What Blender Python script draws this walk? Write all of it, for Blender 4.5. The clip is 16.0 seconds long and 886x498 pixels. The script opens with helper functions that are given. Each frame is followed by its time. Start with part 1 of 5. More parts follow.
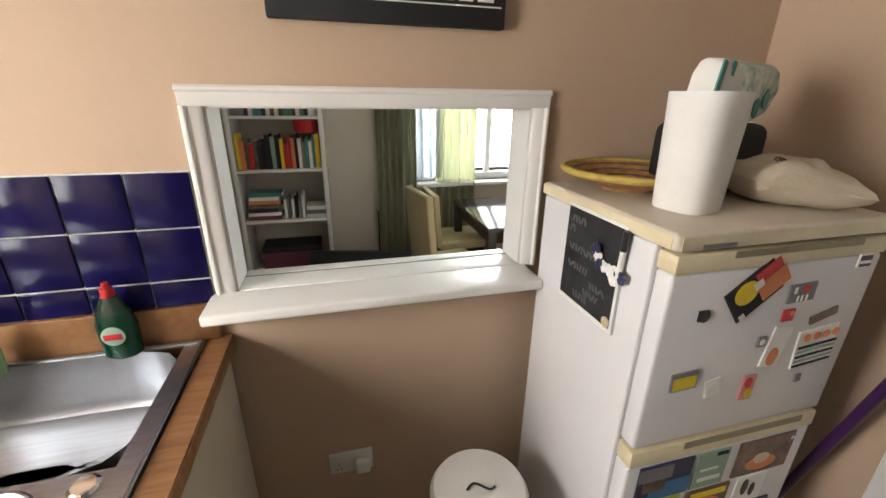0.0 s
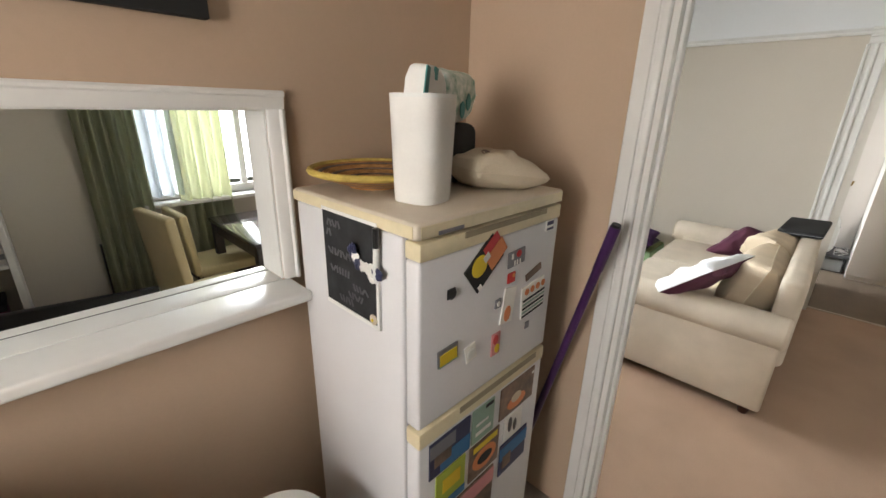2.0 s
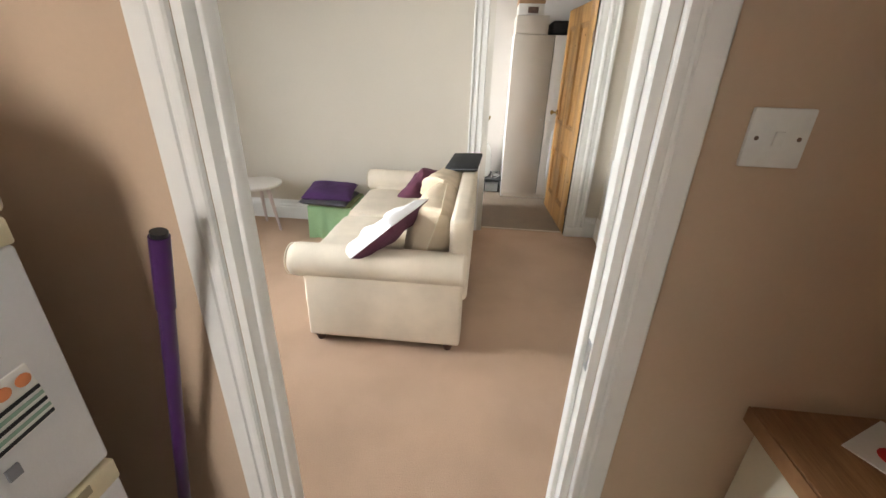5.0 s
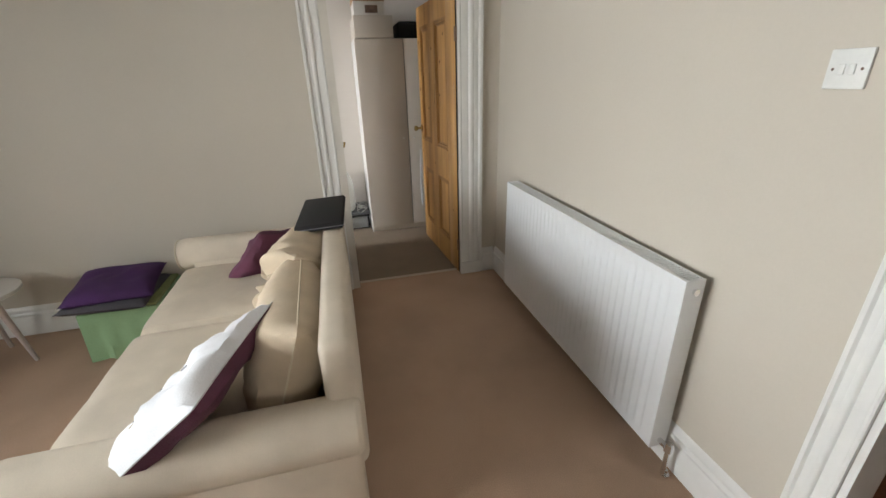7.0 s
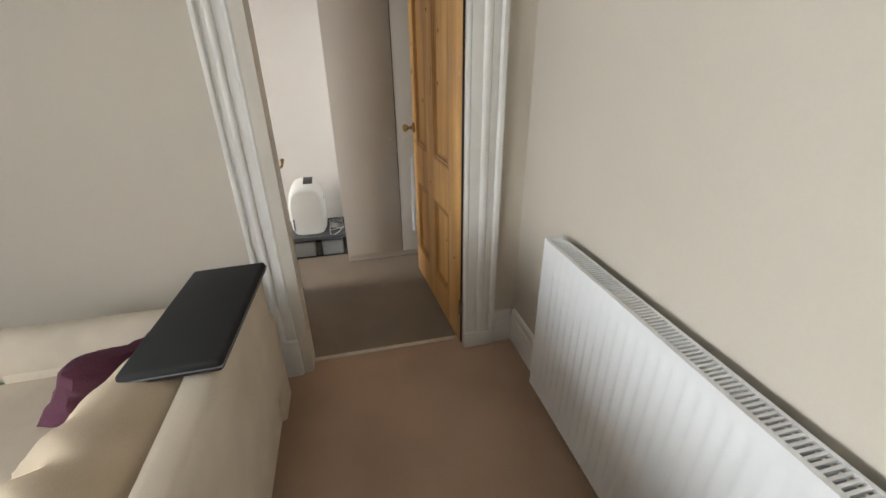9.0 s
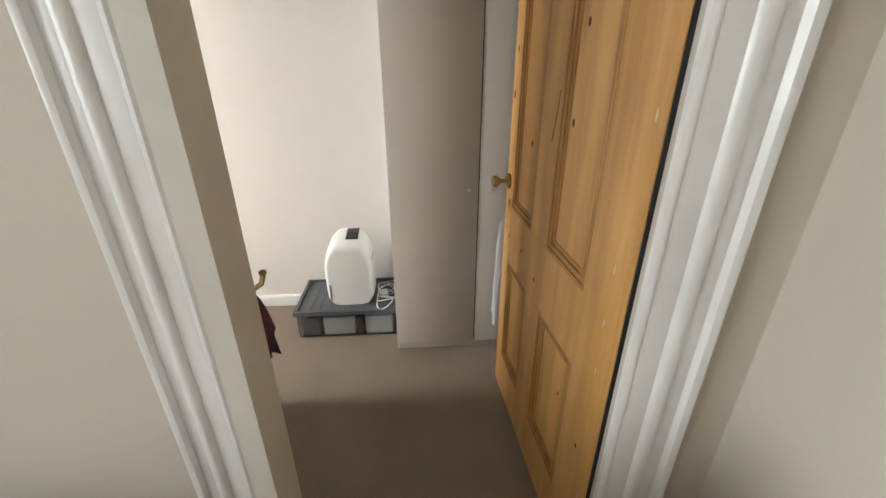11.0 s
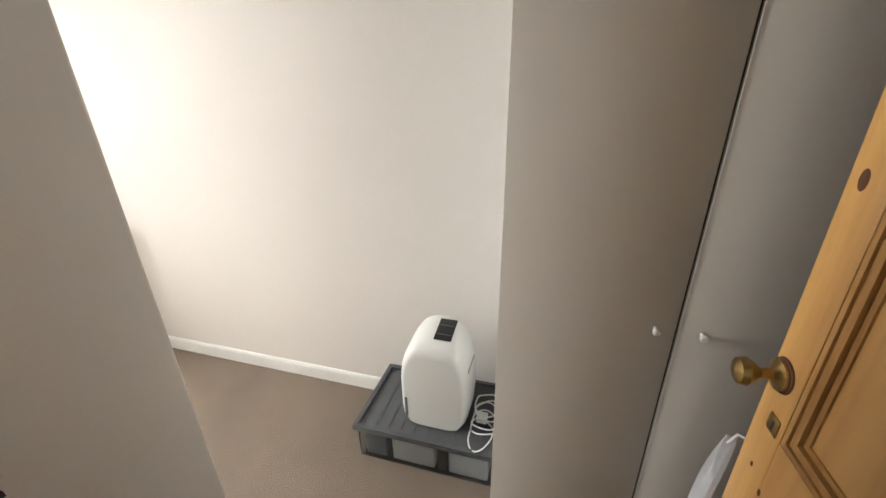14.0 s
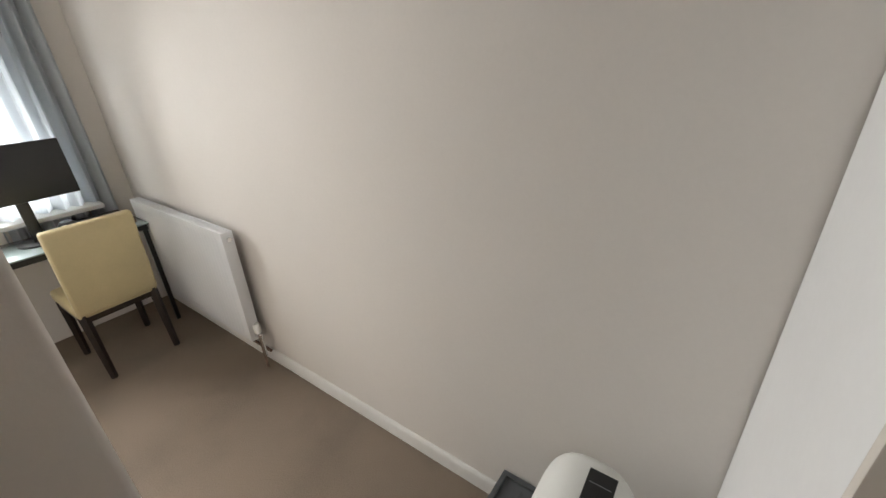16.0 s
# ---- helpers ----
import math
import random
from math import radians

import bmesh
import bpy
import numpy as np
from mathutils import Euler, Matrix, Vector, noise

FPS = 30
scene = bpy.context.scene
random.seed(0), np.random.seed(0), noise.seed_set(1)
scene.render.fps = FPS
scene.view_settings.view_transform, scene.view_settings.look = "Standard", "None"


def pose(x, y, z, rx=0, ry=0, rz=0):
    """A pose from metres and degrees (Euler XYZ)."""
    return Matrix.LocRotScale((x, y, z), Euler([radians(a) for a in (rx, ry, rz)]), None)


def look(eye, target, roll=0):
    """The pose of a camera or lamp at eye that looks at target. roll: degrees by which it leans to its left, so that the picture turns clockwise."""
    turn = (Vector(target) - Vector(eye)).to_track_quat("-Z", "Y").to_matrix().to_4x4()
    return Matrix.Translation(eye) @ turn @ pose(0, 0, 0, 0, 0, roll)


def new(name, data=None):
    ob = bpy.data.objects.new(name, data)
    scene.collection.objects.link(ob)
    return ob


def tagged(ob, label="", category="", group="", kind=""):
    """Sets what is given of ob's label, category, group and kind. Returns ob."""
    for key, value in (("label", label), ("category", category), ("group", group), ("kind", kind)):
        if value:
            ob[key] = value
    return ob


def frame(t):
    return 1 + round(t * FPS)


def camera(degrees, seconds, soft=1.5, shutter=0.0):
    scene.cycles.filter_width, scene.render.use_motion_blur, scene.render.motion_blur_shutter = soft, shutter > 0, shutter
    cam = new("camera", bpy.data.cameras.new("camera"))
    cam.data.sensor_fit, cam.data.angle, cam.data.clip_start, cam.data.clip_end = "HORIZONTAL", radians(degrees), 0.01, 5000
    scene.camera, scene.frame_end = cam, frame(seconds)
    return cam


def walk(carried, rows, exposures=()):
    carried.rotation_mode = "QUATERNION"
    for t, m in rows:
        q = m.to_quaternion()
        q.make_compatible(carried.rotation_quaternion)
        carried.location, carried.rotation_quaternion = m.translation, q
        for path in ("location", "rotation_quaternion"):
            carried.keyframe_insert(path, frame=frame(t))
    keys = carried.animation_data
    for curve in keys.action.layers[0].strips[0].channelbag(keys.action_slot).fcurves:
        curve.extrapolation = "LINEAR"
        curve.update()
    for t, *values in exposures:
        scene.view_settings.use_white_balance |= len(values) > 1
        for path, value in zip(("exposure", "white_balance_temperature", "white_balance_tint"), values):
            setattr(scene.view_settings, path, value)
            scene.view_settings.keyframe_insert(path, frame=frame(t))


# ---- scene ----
# ---- camera and walk ----
cam = camera(95.2, 16.0)
PATH = [
    (0, pose(0.931, 0.456, 1.580, 69.27, -0.72, -14.92)),
    (0.5, pose(0.928, 0.469, 1.581, 69.61, -0.23, -20.91)),
    (1, pose(0.949, 0.472, 1.575, 69.81, -0.51, -29.09)),
    (1.5, pose(0.978, 0.465, 1.571, 70.39, -1.12, -37.49)),
    (2, pose(1.009, 0.456, 1.570, 70.57, -1.39, -45.98)),
    (2.5, pose(1.038, 0.442, 1.567, 70.57, -1.37, -53.91)),
    (3, pose(1.092, 0.408, 1.559, 70.15, -1.35, -61.16)),
    (3.5, pose(1.185, 0.395, 1.565, 67.96, -1.70, -69.37)),
    (4, pose(1.316, 0.363, 1.554, 66.94, -2.22, -76.02)),
    (4.5, pose(1.444, 0.360, 1.536, 65.68, -2.05, -79.94)),
    (7, pose(2.545, 0.386, 1.489, 67.11, 1.63, -104.64)),
    (7.5, pose(2.825, 0.316, 1.497, 66.01, 1.76, -108.43)),
    (8, pose(3.097, 0.201, 1.504, 65.55, 1.23, -107.50)),
    (10.5, pose(4.496, -0.008, 1.507, 64.28, 0.37, -96.37)),
    (11, pose(4.747, -0.028, 1.513, 65.37, 0.17, -93.46)),
    (11.5, pose(4.969, -0.092, 1.520, 65.63, 0.76, -88.34)),
    (12, pose(5.142, -0.121, 1.528, 64.76, 1.15, -82.86)),
    (12.5, pose(5.322, -0.064, 1.527, 64.77, 0.90, -81.43)),
    (13, pose(5.446, 0.005, 1.537, 65.09, 0.85, -81.69)),
    (13.5, pose(5.560, 0.017, 1.549, 65.28, 1.13, -78.87)),
    (14, pose(5.700, -0.007, 1.555, 65.90, 1.01, -73.72)),
    (14.5, pose(5.800, 0.025, 1.568, 65.04, 0.33, -69.22)),
    (15, pose(5.967, 0.103, 1.567, 64.45, 0.69, -66.30)),
    (15.5, pose(6.121, 0.221, 1.592, 64.29, 1.60, -62.04)),
    (16, pose(6.245, 0.279, 1.624, 64.50, 2.29, -54.56)),
]
EXPOSURES = [(0, 0.2), (1.5, 0.15), (2.5, 0.05), (3.5, 0.42), (4.5, 0.65), (7, -0.3), (8, -0.25), (10.5, 0.0), (11.5, 0.0), (12, 0.05), (13, -0.05), (14.5, -0.3), (15, -0.6), (16, -1.05)]
walk(cam, PATH, EXPOSURES)

# ---- world, sun and window light ----
world = bpy.data.worlds.new("sky")
scene.world = world
world.use_nodes = True
sky = world.node_tree.nodes.new("ShaderNodeTexSky")
sky.sky_type, sky.sun_disc = "NISHITA", False
sky.sun_elevation, sky.sun_rotation = radians(40), radians(200)
world.node_tree.links.new(sky.outputs[0], world.node_tree.nodes["Background"].inputs[0])
world.node_tree.nodes["Background"].inputs[1].default_value = 0.15
sun_data = bpy.data.lights.new("sun", "SUN")
sun_data.energy, sun_data.angle, sun_data.color = 0.8, radians(12), (1, 0.95, 0.87)
sun = new("sun", sun_data)
sun.matrix_world = look((-1, -8, 8), (2, 0, 0))


def window_light(name, eye, target, w, h, power, color=(0.94, 0.98, 1.0), spread=180):
    """Sky light that comes in through one window opening."""
    d = bpy.data.lights.new(name, "AREA")
    d.shape, d.size, d.size_y, d.energy, d.color = "RECTANGLE", w, h, power, color
    d.spread = radians(spread)
    ob = new(name, d)
    ob.matrix_world = look(eye, target)
    return ob


window_light("lounge_window_light", (3.05, 4.16, 1.6), (3.0, 0.5, 0.8), 2.5, 1.4, 43, spread=95)
# Added wide fill in the same opening, to brighten the bookcase end.
window_light("lounge_window_fill", (2.4, 4.2, 1.6), (1.8, 1.5, 1.0), 1.4, 1.4, 37)
window_light("study_window_light", (6.3, 3.95, 1.5), (5.9, 0.7, 0.35), 0.9, 1.2, 104, (0.98, 0.98, 0.97), 112)
window_light("kitchen_window_light", (-0.78, 0.575, 1.62), (2, 0.7, 1.2), 0.7, 1.0, 27, (1.0, 0.97, 0.92))


# ---- materials ----
def mat(name, col, rough=0.6, var=0.12, scale=6.0, bump=0.0, bscale=60.0, metal=0.0, stretch=(1, 1, 1), col2=None, coat=0.0, fine=0.35):
    """A surface with broad and fine variation of colour and a fine relief."""
    m = bpy.data.materials.new(name)
    m.use_nodes = True
    nt = m.node_tree
    b = nt.nodes["Principled BSDF"]
    tc = nt.nodes.new("ShaderNodeTexCoord")
    mp = nt.nodes.new("ShaderNodeMapping")
    mp.inputs["Scale"].default_value = stretch
    nt.links.new(tc.outputs["Object"], mp.inputs[0])
    n1, n2 = nt.nodes.new("ShaderNodeTexNoise"), nt.nodes.new("ShaderNodeTexNoise")
    for n, s in ((n1, scale), (n2, bscale)):
        nt.links.new(mp.outputs[0], n.inputs["Vector"])
        n.inputs["Scale"].default_value, n.inputs["Detail"].default_value = s, 5
    add = nt.nodes.new("ShaderNodeMath")
    add.operation = "MULTIPLY_ADD"
    add.inputs[1].default_value = fine
    nt.links.new(n2.outputs[0], add.inputs[0])
    nt.links.new(n1.outputs[0], add.inputs[2])
    ramp = nt.nodes.new("ShaderNodeValToRGB")
    lo = col2 or [c * (1 - var) for c in col]
    hi = col if col2 else [min(1, c * (1 + var)) for c in col]
    ramp.color_ramp.elements[0].position, ramp.color_ramp.elements[1].position = 0.33 + fine * 0.34, 0.55 + fine
    ramp.color_ramp.elements[0].color, ramp.color_ramp.elements[1].color = (*lo, 1), (*hi, 1)
    nt.links.new(add.outputs[0], ramp.inputs[0])
    nt.links.new(ramp.outputs[0], b.inputs["Base Color"])
    b.inputs["Roughness"].default_value, b.inputs["Metallic"].default_value = rough, metal
    b.inputs["Coat Weight"].default_value = coat
    if bump:
        bp = nt.nodes.new("ShaderNodeBump")
        bp.inputs["Strength"].default_value, bp.inputs["Distance"].default_value = bump, 0.004
        nt.links.new(n2.outputs[0], bp.inputs["Height"])
        nt.links.new(bp.outputs[0], b.inputs["Normal"])
    return m


def plain(name, col, rough=0.5, metal=0.0):
    return mat(name, col, rough, 0.05, 12, 0, 90, metal)


TAN = mat("tan_wall_paint", (0.52, 0.385, 0.275), 0.75, 0.04, 1.5, 0.12, 90)
SAGE = mat("warm_grey_wall_paint", (0.60, 0.545, 0.465), 0.7, 0.03, 1.2, 0.1, 90)
OFFWHITE = mat("off_white_wall_paint", (0.75, 0.71, 0.665), 0.75, 0.03, 1.2, 0.1, 90)
CEIL = mat("ceiling_paint", (0.8, 0.81, 0.81), 0.8, 0.02, 2, 0.05)
GLOSS = mat("white_gloss_paint", (0.80, 0.79, 0.76), 0.28, 0.04, 5, 0.12, 25)
CARPET = mat("beige_brown_carpet", (0.43, 0.292, 0.203), 0.95, 0.11, 2.2, 1.0, 230, fine=0.8)
CARPET2 = mat("taupe_carpet", (0.195, 0.152, 0.113), 0.95, 0.15, 2.5, 1.0, 200, fine=0.9)
LINO = mat("grey_vinyl", (0.35, 0.3, 0.25), 0.5, 0.1, 4)
REDWOOD = mat("reddish_floorboards", (0.30, 0.12, 0.06), 0.4, 0.25, 3, 0.1, 40, stretch=(1, 9, 1))
TILE = mat("cobalt_glazed_tile", (0.007, 0.006, 0.05), 0.13, 0.35, 9, 0.08, 14)
TILE.node_tree.nodes["Principled BSDF"].inputs["Specular IOR Level"].default_value = 0.28
GROUT = mat("white_grout", (0.7, 0.7, 0.68), 0.8, 0.1, 30)
WORKTOP = mat("brown_wood_worktop", (0.36, 0.19, 0.085), 0.35, 0.3, 5, 0.1, 40, stretch=(1.2, 14, 1), col2=(0.2, 0.09, 0.035))
STEEL = mat("brushed_steel", (0.50, 0.52, 0.55), 0.34, 0.12, 6, 0.08, 120, 1.0, (1, 14, 1))
CHROME = plain("chrome", (0.8, 0.8, 0.8), 0.12, 1.0)
CREAM_UNIT = mat("cream_cabinet", (0.62, 0.57, 0.46), 0.45, 0.05, 4)
FRIDGE = mat("white_enamel", (0.74, 0.73, 0.74), 0.25, 0.03, 4, 0.1, 180)
YELLOWED = mat("yellowed_plastic", (0.69, 0.60, 0.40), 0.4, 0.1, 7)
# Painted shade for gaps and holes; also the bin's dark wire handle.
DARKGAP = plain("dark_gap", (0.02, 0.02, 0.02), 0.9)
BLACK = plain("black_plastic", (0.012, 0.012, 0.013), 0.35)
BLACKM = plain("matt_black", (0.016, 0.016, 0.017), 0.8)
SLATE = mat("chalkboard_black", (0.02, 0.02, 0.022), 0.7, 0.5, 16)
CHALK = plain("chalk_white", (0.10, 0.10, 0.105), 0.9)
PAPER = mat("white_paper", (0.78, 0.76, 0.72), 0.9, 0.04, 14, 0.1, 120)
PURPLE_POLE = plain("purple_metal", (0.055, 0.015, 0.09), 0.3)
PURPLE = mat("purple_fabric", (0.055, 0.016, 0.085), 0.95, 0.25, 5, 0.5, 200)
PLUM = mat("plum_velvet", (0.13, 0.038, 0.075), 0.9, 0.3, 6, 0.5, 200)
GREYCLOTH = mat("dark_grey_fabric", (0.06, 0.055, 0.065), 0.95, 0.2, 6, 0.5, 200)
SOFA = mat("cream_chenille", (0.65, 0.565, 0.455), 0.95, 0.10, 5, 0.22, 380)
SOFA_C = mat("beige_cushion_cloth", (0.61, 0.50, 0.365), 0.95, 0.12, 6, 0.22, 380)
PIPING = plain("cream_piping", (0.66, 0.58, 0.44), 0.9)
WHITECLOTH = mat("white_cotton", (0.80, 0.80, 0.82), 0.95, 0.05, 6, 0.3, 200)
GREENCLOTH = mat("pale_green_cotton", (0.27, 0.42, 0.23), 0.95, 0.12, 5, 0.3, 160)
PINE = mat("knotty_pine", (0.64, 0.36, 0.115), 0.36, 0.2, 2.2, 0.05, 20, stretch=(5, 5, 0.5), col2=(0.41, 0.20, 0.055), coat=0.12, fine=0.16)
# The door's pine made darker: groove shade put into the moulding colour.
PINE_GROOVE_SHADE = mat("pine_moulding_shade", (0.50, 0.27, 0.085), 0.35, 0.2, 4, 0.05, 30, stretch=(7, 7, 0.7), col2=(0.30, 0.14, 0.04))
KNOT = plain("pine_knot", (0.095, 0.036, 0.012), 0.85)
BRASS = mat("aged_brass", (0.42, 0.29, 0.11), 0.3, 0.3, 20, 0, 60, 1.0)
WARD = mat("grey_beige_laminate", (0.66, 0.61, 0.545), 0.5, 0.03, 2, 0.05, 120)
RAD = mat("radiator_enamel", (0.78, 0.79, 0.80), 0.3, 0.02, 5)
PLASTIC_W = plain("white_plastic", (0.76, 0.76, 0.73), 0.3)
DEH = mat("dehumidifier_shell", (0.78, 0.78, 0.74), 0.28, 0.02, 5)
LIDGREY = mat("grey_plastic_lid", (0.085, 0.09, 0.095), 0.5, 0.15, 12, 0.1)
WENGE = mat("dark_stained_wood", (0.025, 0.016, 0.012), 0.35, 0.3, 6, 0.05, 40, stretch=(8, 8, 1))
TABLETOP = mat("dark_polished_tabletop", (0.035, 0.028, 0.03), 0.15, 0.2, 5, coat=0.5)
CREAM_LEATHER = mat("cream_leatherette", (0.56, 0.47, 0.27), 0.5, 0.06, 6, 0.15, 80)
CURTAIN = mat("green_curtain", (0.55, 0.56, 0.40), 0.9, 0.14, 3, 0.2, 120, stretch=(6, 6, 0.5))
def translucent(m, share):
    """Let some daylight through a cloth."""
    nt = m.node_tree
    b = nt.nodes["Principled BSDF"]
    tr, mix = nt.nodes.new("ShaderNodeBsdfTranslucent"), nt.nodes.new("ShaderNodeMixShader")
    nt.links.new(b.inputs["Base Color"].links[0].from_socket, tr.inputs[0])
    mix.inputs[0].default_value = share
    nt.links.new(b.outputs[0], mix.inputs[1])
    nt.links.new(tr.outputs[0], mix.inputs[2])
    nt.links.new(mix.outputs[0], nt.nodes["Material Output"].inputs[0])


translucent(CURTAIN, 0.15)
NET = mat("white_curtain", (0.75, 0.78, 0.8), 0.9, 0.05, 4, 0.1, 120)
translucent(NET, 0.5)
WICKER = mat("woven_straw", (0.44, 0.22, 0.07), 0.8, 0.4, 30, 0.6, 90)
WICKER_RIM = mat("yellow_straw_rim", (0.50, 0.36, 0.08), 0.7, 0.25, 30, 0.6, 90)
CANVAS = mat("cream_canvas", (0.60, 0.51, 0.38), 0.95, 0.08, 10, 0.4, 200)
TEAL = plain("teal_print", (0.06, 0.26, 0.24), 0.5)
FOIL = mat("white_wrap_with_green_print", (0.74, 0.75, 0.70), 0.35, 0.25, 30, 0.1, 60, col2=(0.16, 0.33, 0.25), fine=0.2)
RED = plain("red_plastic", (0.5, 0.02, 0.02), 0.4)
ORANGE = plain("orange_print", (0.65, 0.22, 0.08), 0.6)
YELLOW = plain("yellow_print", (0.75, 0.55, 0.02), 0.5)
PINK = plain("pink_print", (0.6, 0.25, 0.25), 0.6)
BLUE = plain("blue_print", (0.03, 0.16, 0.36), 0.5)
NAVY = plain("navy_print", (0.03, 0.035, 0.09), 0.5)
GREENP = plain("green_print", (0.27, 0.38, 0.30), 0.6)
LIME = plain("lime_print", (0.40, 0.48, 0.06), 0.6)
BROWN = mat("brown_print", (0.16, 0.10, 0.07), 0.5, 0.5, 25)
GREYP = plain("grey_print", (0.2, 0.2, 0.22), 0.5)
GREENLIQ = plain("green_washing_up_liquid", (0.003, 0.045, 0.022), 0.12)
GREENBOT = plain("pale_green_soap", (0.25, 0.42, 0.2), 0.25)
MAROON = plain("maroon_box_card", (0.14, 0.03, 0.06), 0.6)
AMBER = plain("amber_jar", (0.35, 0.20, 0.03), 0.15)
UNDER_SOFA = plain("mahogany_foot", (0.06, 0.02, 0.012), 0.4)
TUB = bpy.data.materials.new("clear_plastic_tub")
TUB.use_nodes = True
tub_node = TUB.node_tree.nodes["Principled BSDF"]
tub_node.inputs["Base Color"].default_value = (0.75, 0.78, 0.8, 1)
tub_node.inputs["Roughness"].default_value, tub_node.inputs["Transmission Weight"].default_value = 0.04, 0.97
tub_node.inputs["IOR"].default_value = 1.08
GLASS = bpy.data.materials.new("window_glass")
GLASS.use_nodes = True
glass_node = GLASS.node_tree.nodes["Principled BSDF"]
glass_node.inputs["Roughness"].default_value, glass_node.inputs["Transmission Weight"].default_value = 0.0, 1.0
glass_node.inputs["IOR"].default_value = 1.02


# ---- building helpers ----
LOCAL = set()


def box(x0, x1, y0, y1, z0, z1, r=0.0, seg=2, bm=None):
    """A box between limits, its edges rounded by r."""
    b = bmesh.new()
    bmesh.ops.create_cube(b, size=1)
    bmesh.ops.scale(b, vec=(x1 - x0, y1 - y0, z1 - z0), verts=b.verts)
    bmesh.ops.translate(b, vec=((x0 + x1) / 2, (y0 + y1) / 2, (z0 + z1) / 2), verts=b.verts)
    if r:
        bmesh.ops.bevel(b, geom=list(b.edges), offset=r, segments=seg, affect="EDGES", profile=0.5)
    return join(bm, b) if bm else b


def join(a, b):
    """Add mesh b to mesh a."""
    me = bpy.data.meshes.new("tmp")
    b.to_mesh(me)
    b.free()
    a.from_mesh(me)
    bpy.data.meshes.remove(me)
    return a


def cyl(x, y, z0, z1, r0, r1=None, n=24, caps=True):
    b = bmesh.new()
    bmesh.ops.create_cone(b, cap_ends=caps, segments=n, radius1=r0, radius2=r0 if r1 is None else r1, depth=z1 - z0)
    bmesh.ops.translate(b, vec=(x, y, (z0 + z1) / 2), verts=b.verts)
    return b


def rod(a, b_, r, n=12, r2=None):
    """A round bar from a to b_."""
    a, b_ = Vector(a), Vector(b_)
    d = b_ - a
    b = bmesh.new()
    bmesh.ops.create_cone(b, cap_ends=True, segments=n, radius1=r, radius2=r if r2 is None else r2, depth=d.length)
    m = Matrix.Translation((a + b_) / 2) @ d.to_track_quat("Z", "Y").to_matrix().to_4x4()
    bmesh.ops.transform(b, matrix=m, verts=b.verts)
    return b


def lathe(profile, n=28, at=(0, 0, 0)):
    """A turned shape from (radius, height) pairs."""
    b = bmesh.new()
    rings = [[b.verts.new((r * math.cos(2 * math.pi * k / n) + at[0], r * math.sin(2 * math.pi * k / n) + at[1], z + at[2])) for k in range(n)] for r, z in profile]
    for p, q in zip(rings, rings[1:]):
        for k in range(n):
            b.faces.new((p[k], p[(k + 1) % n], q[(k + 1) % n], q[k]))
    for ring, flip in ((rings[0], True), (rings[-1], False)):
        b.faces.new(ring[::-1] if flip else ring)
    return b


def extrude_profile(pts, a, b_, up=(0, 0, 1)):
    """A moulding: profile points (out, up) swept straight from a to b_; out points to the left of the way."""
    a, b_, u = Vector(a), Vector(b_), Vector(up)
    out = u.cross((b_ - a).normalized())
    b = bmesh.new()
    ends = [[b.verts.new(e + out * o + u * h) for o, h in pts] for e in (a, b_)]
    n = len(pts)
    for k in range(n):
        b.faces.new((ends[0][k], ends[0][(k + 1) % n], ends[1][(k + 1) % n], ends[1][k]))
    b.faces.new(ends[0][::-1])
    b.faces.new(ends[1])
    bmesh.ops.recalc_face_normals(b, faces=b.faces)
    return b


def pillow(w, d, h, n=18, power=4, pinch=0.06, wrinkle=0.0, seed=0, floor=0.45):
    """A stuffed cushion, w by d by h, centred at the origin with a closed seam all round."""
    b = bmesh.new()
    top, bot = {}, {}
    for i in range(n + 1):
        for j in range(n + 1):
            u, v = 2 * i / n - 1, 2 * j / n - 1
            e = max(0.0, (1 - abs(u) ** power) * (1 - abs(v) ** power)) ** floor
            x = u * w / 2 * (1 - pinch * (1 - v * v) * abs(u))
            y = v * d / 2 * (1 - pinch * (1 - u * u) * abs(v))
            wr = wrinkle * noise.noise(Vector((x * 9 + seed, y * 9, seed))) + wrinkle * 0.5 * noise.noise(Vector((x * 22, y * 22 + seed, 3)))
            top[i, j] = b.verts.new((x, y, h / 2 * e + wr * e))
            edge = i in (0, n) or j in (0, n)
            bot[i, j] = top[i, j] if edge else b.verts.new((x, y, -h / 2 * e + wr * e * 0.5))
    for i in range(n):
        for j in range(n):
            b.faces.new((top[i, j], top[i + 1, j], top[i + 1, j + 1], top[i, j + 1]))
            q = (bot[i, j], bot[i, j + 1], bot[i + 1, j + 1], bot[i + 1, j])
            if len(set(q)) == 4 and set(q) != {top[i, j], top[i + 1, j], top[i + 1, j + 1], top[i, j + 1]}:
                b.faces.new(q)
    return b


def moved(b, m):
    bmesh.ops.transform(b, matrix=m, verts=b.verts)
    return b


def tube(points, r, name="cable"):
    """A round cable through points, as a mesh."""
    b = bmesh.new()
    n, rings = 6, []
    pts = [Vector(p) for p in points]
    for i, p in enumerate(pts):
        d = (pts[min(i + 1, len(pts) - 1)] - pts[max(i - 1, 0)]).normalized()
        q = d.to_track_quat("Z", "Y")
        rings.append([b.verts.new(p + q @ Vector((r * math.cos(2 * math.pi * k / n), r * math.sin(2 * math.pi * k / n), 0))) for k in range(n)])
    for p, q in zip(rings, rings[1:]):
        for k in range(n):
            b.faces.new((p[k], p[(k + 1) % n], q[(k + 1) % n], q[k]))
    return b


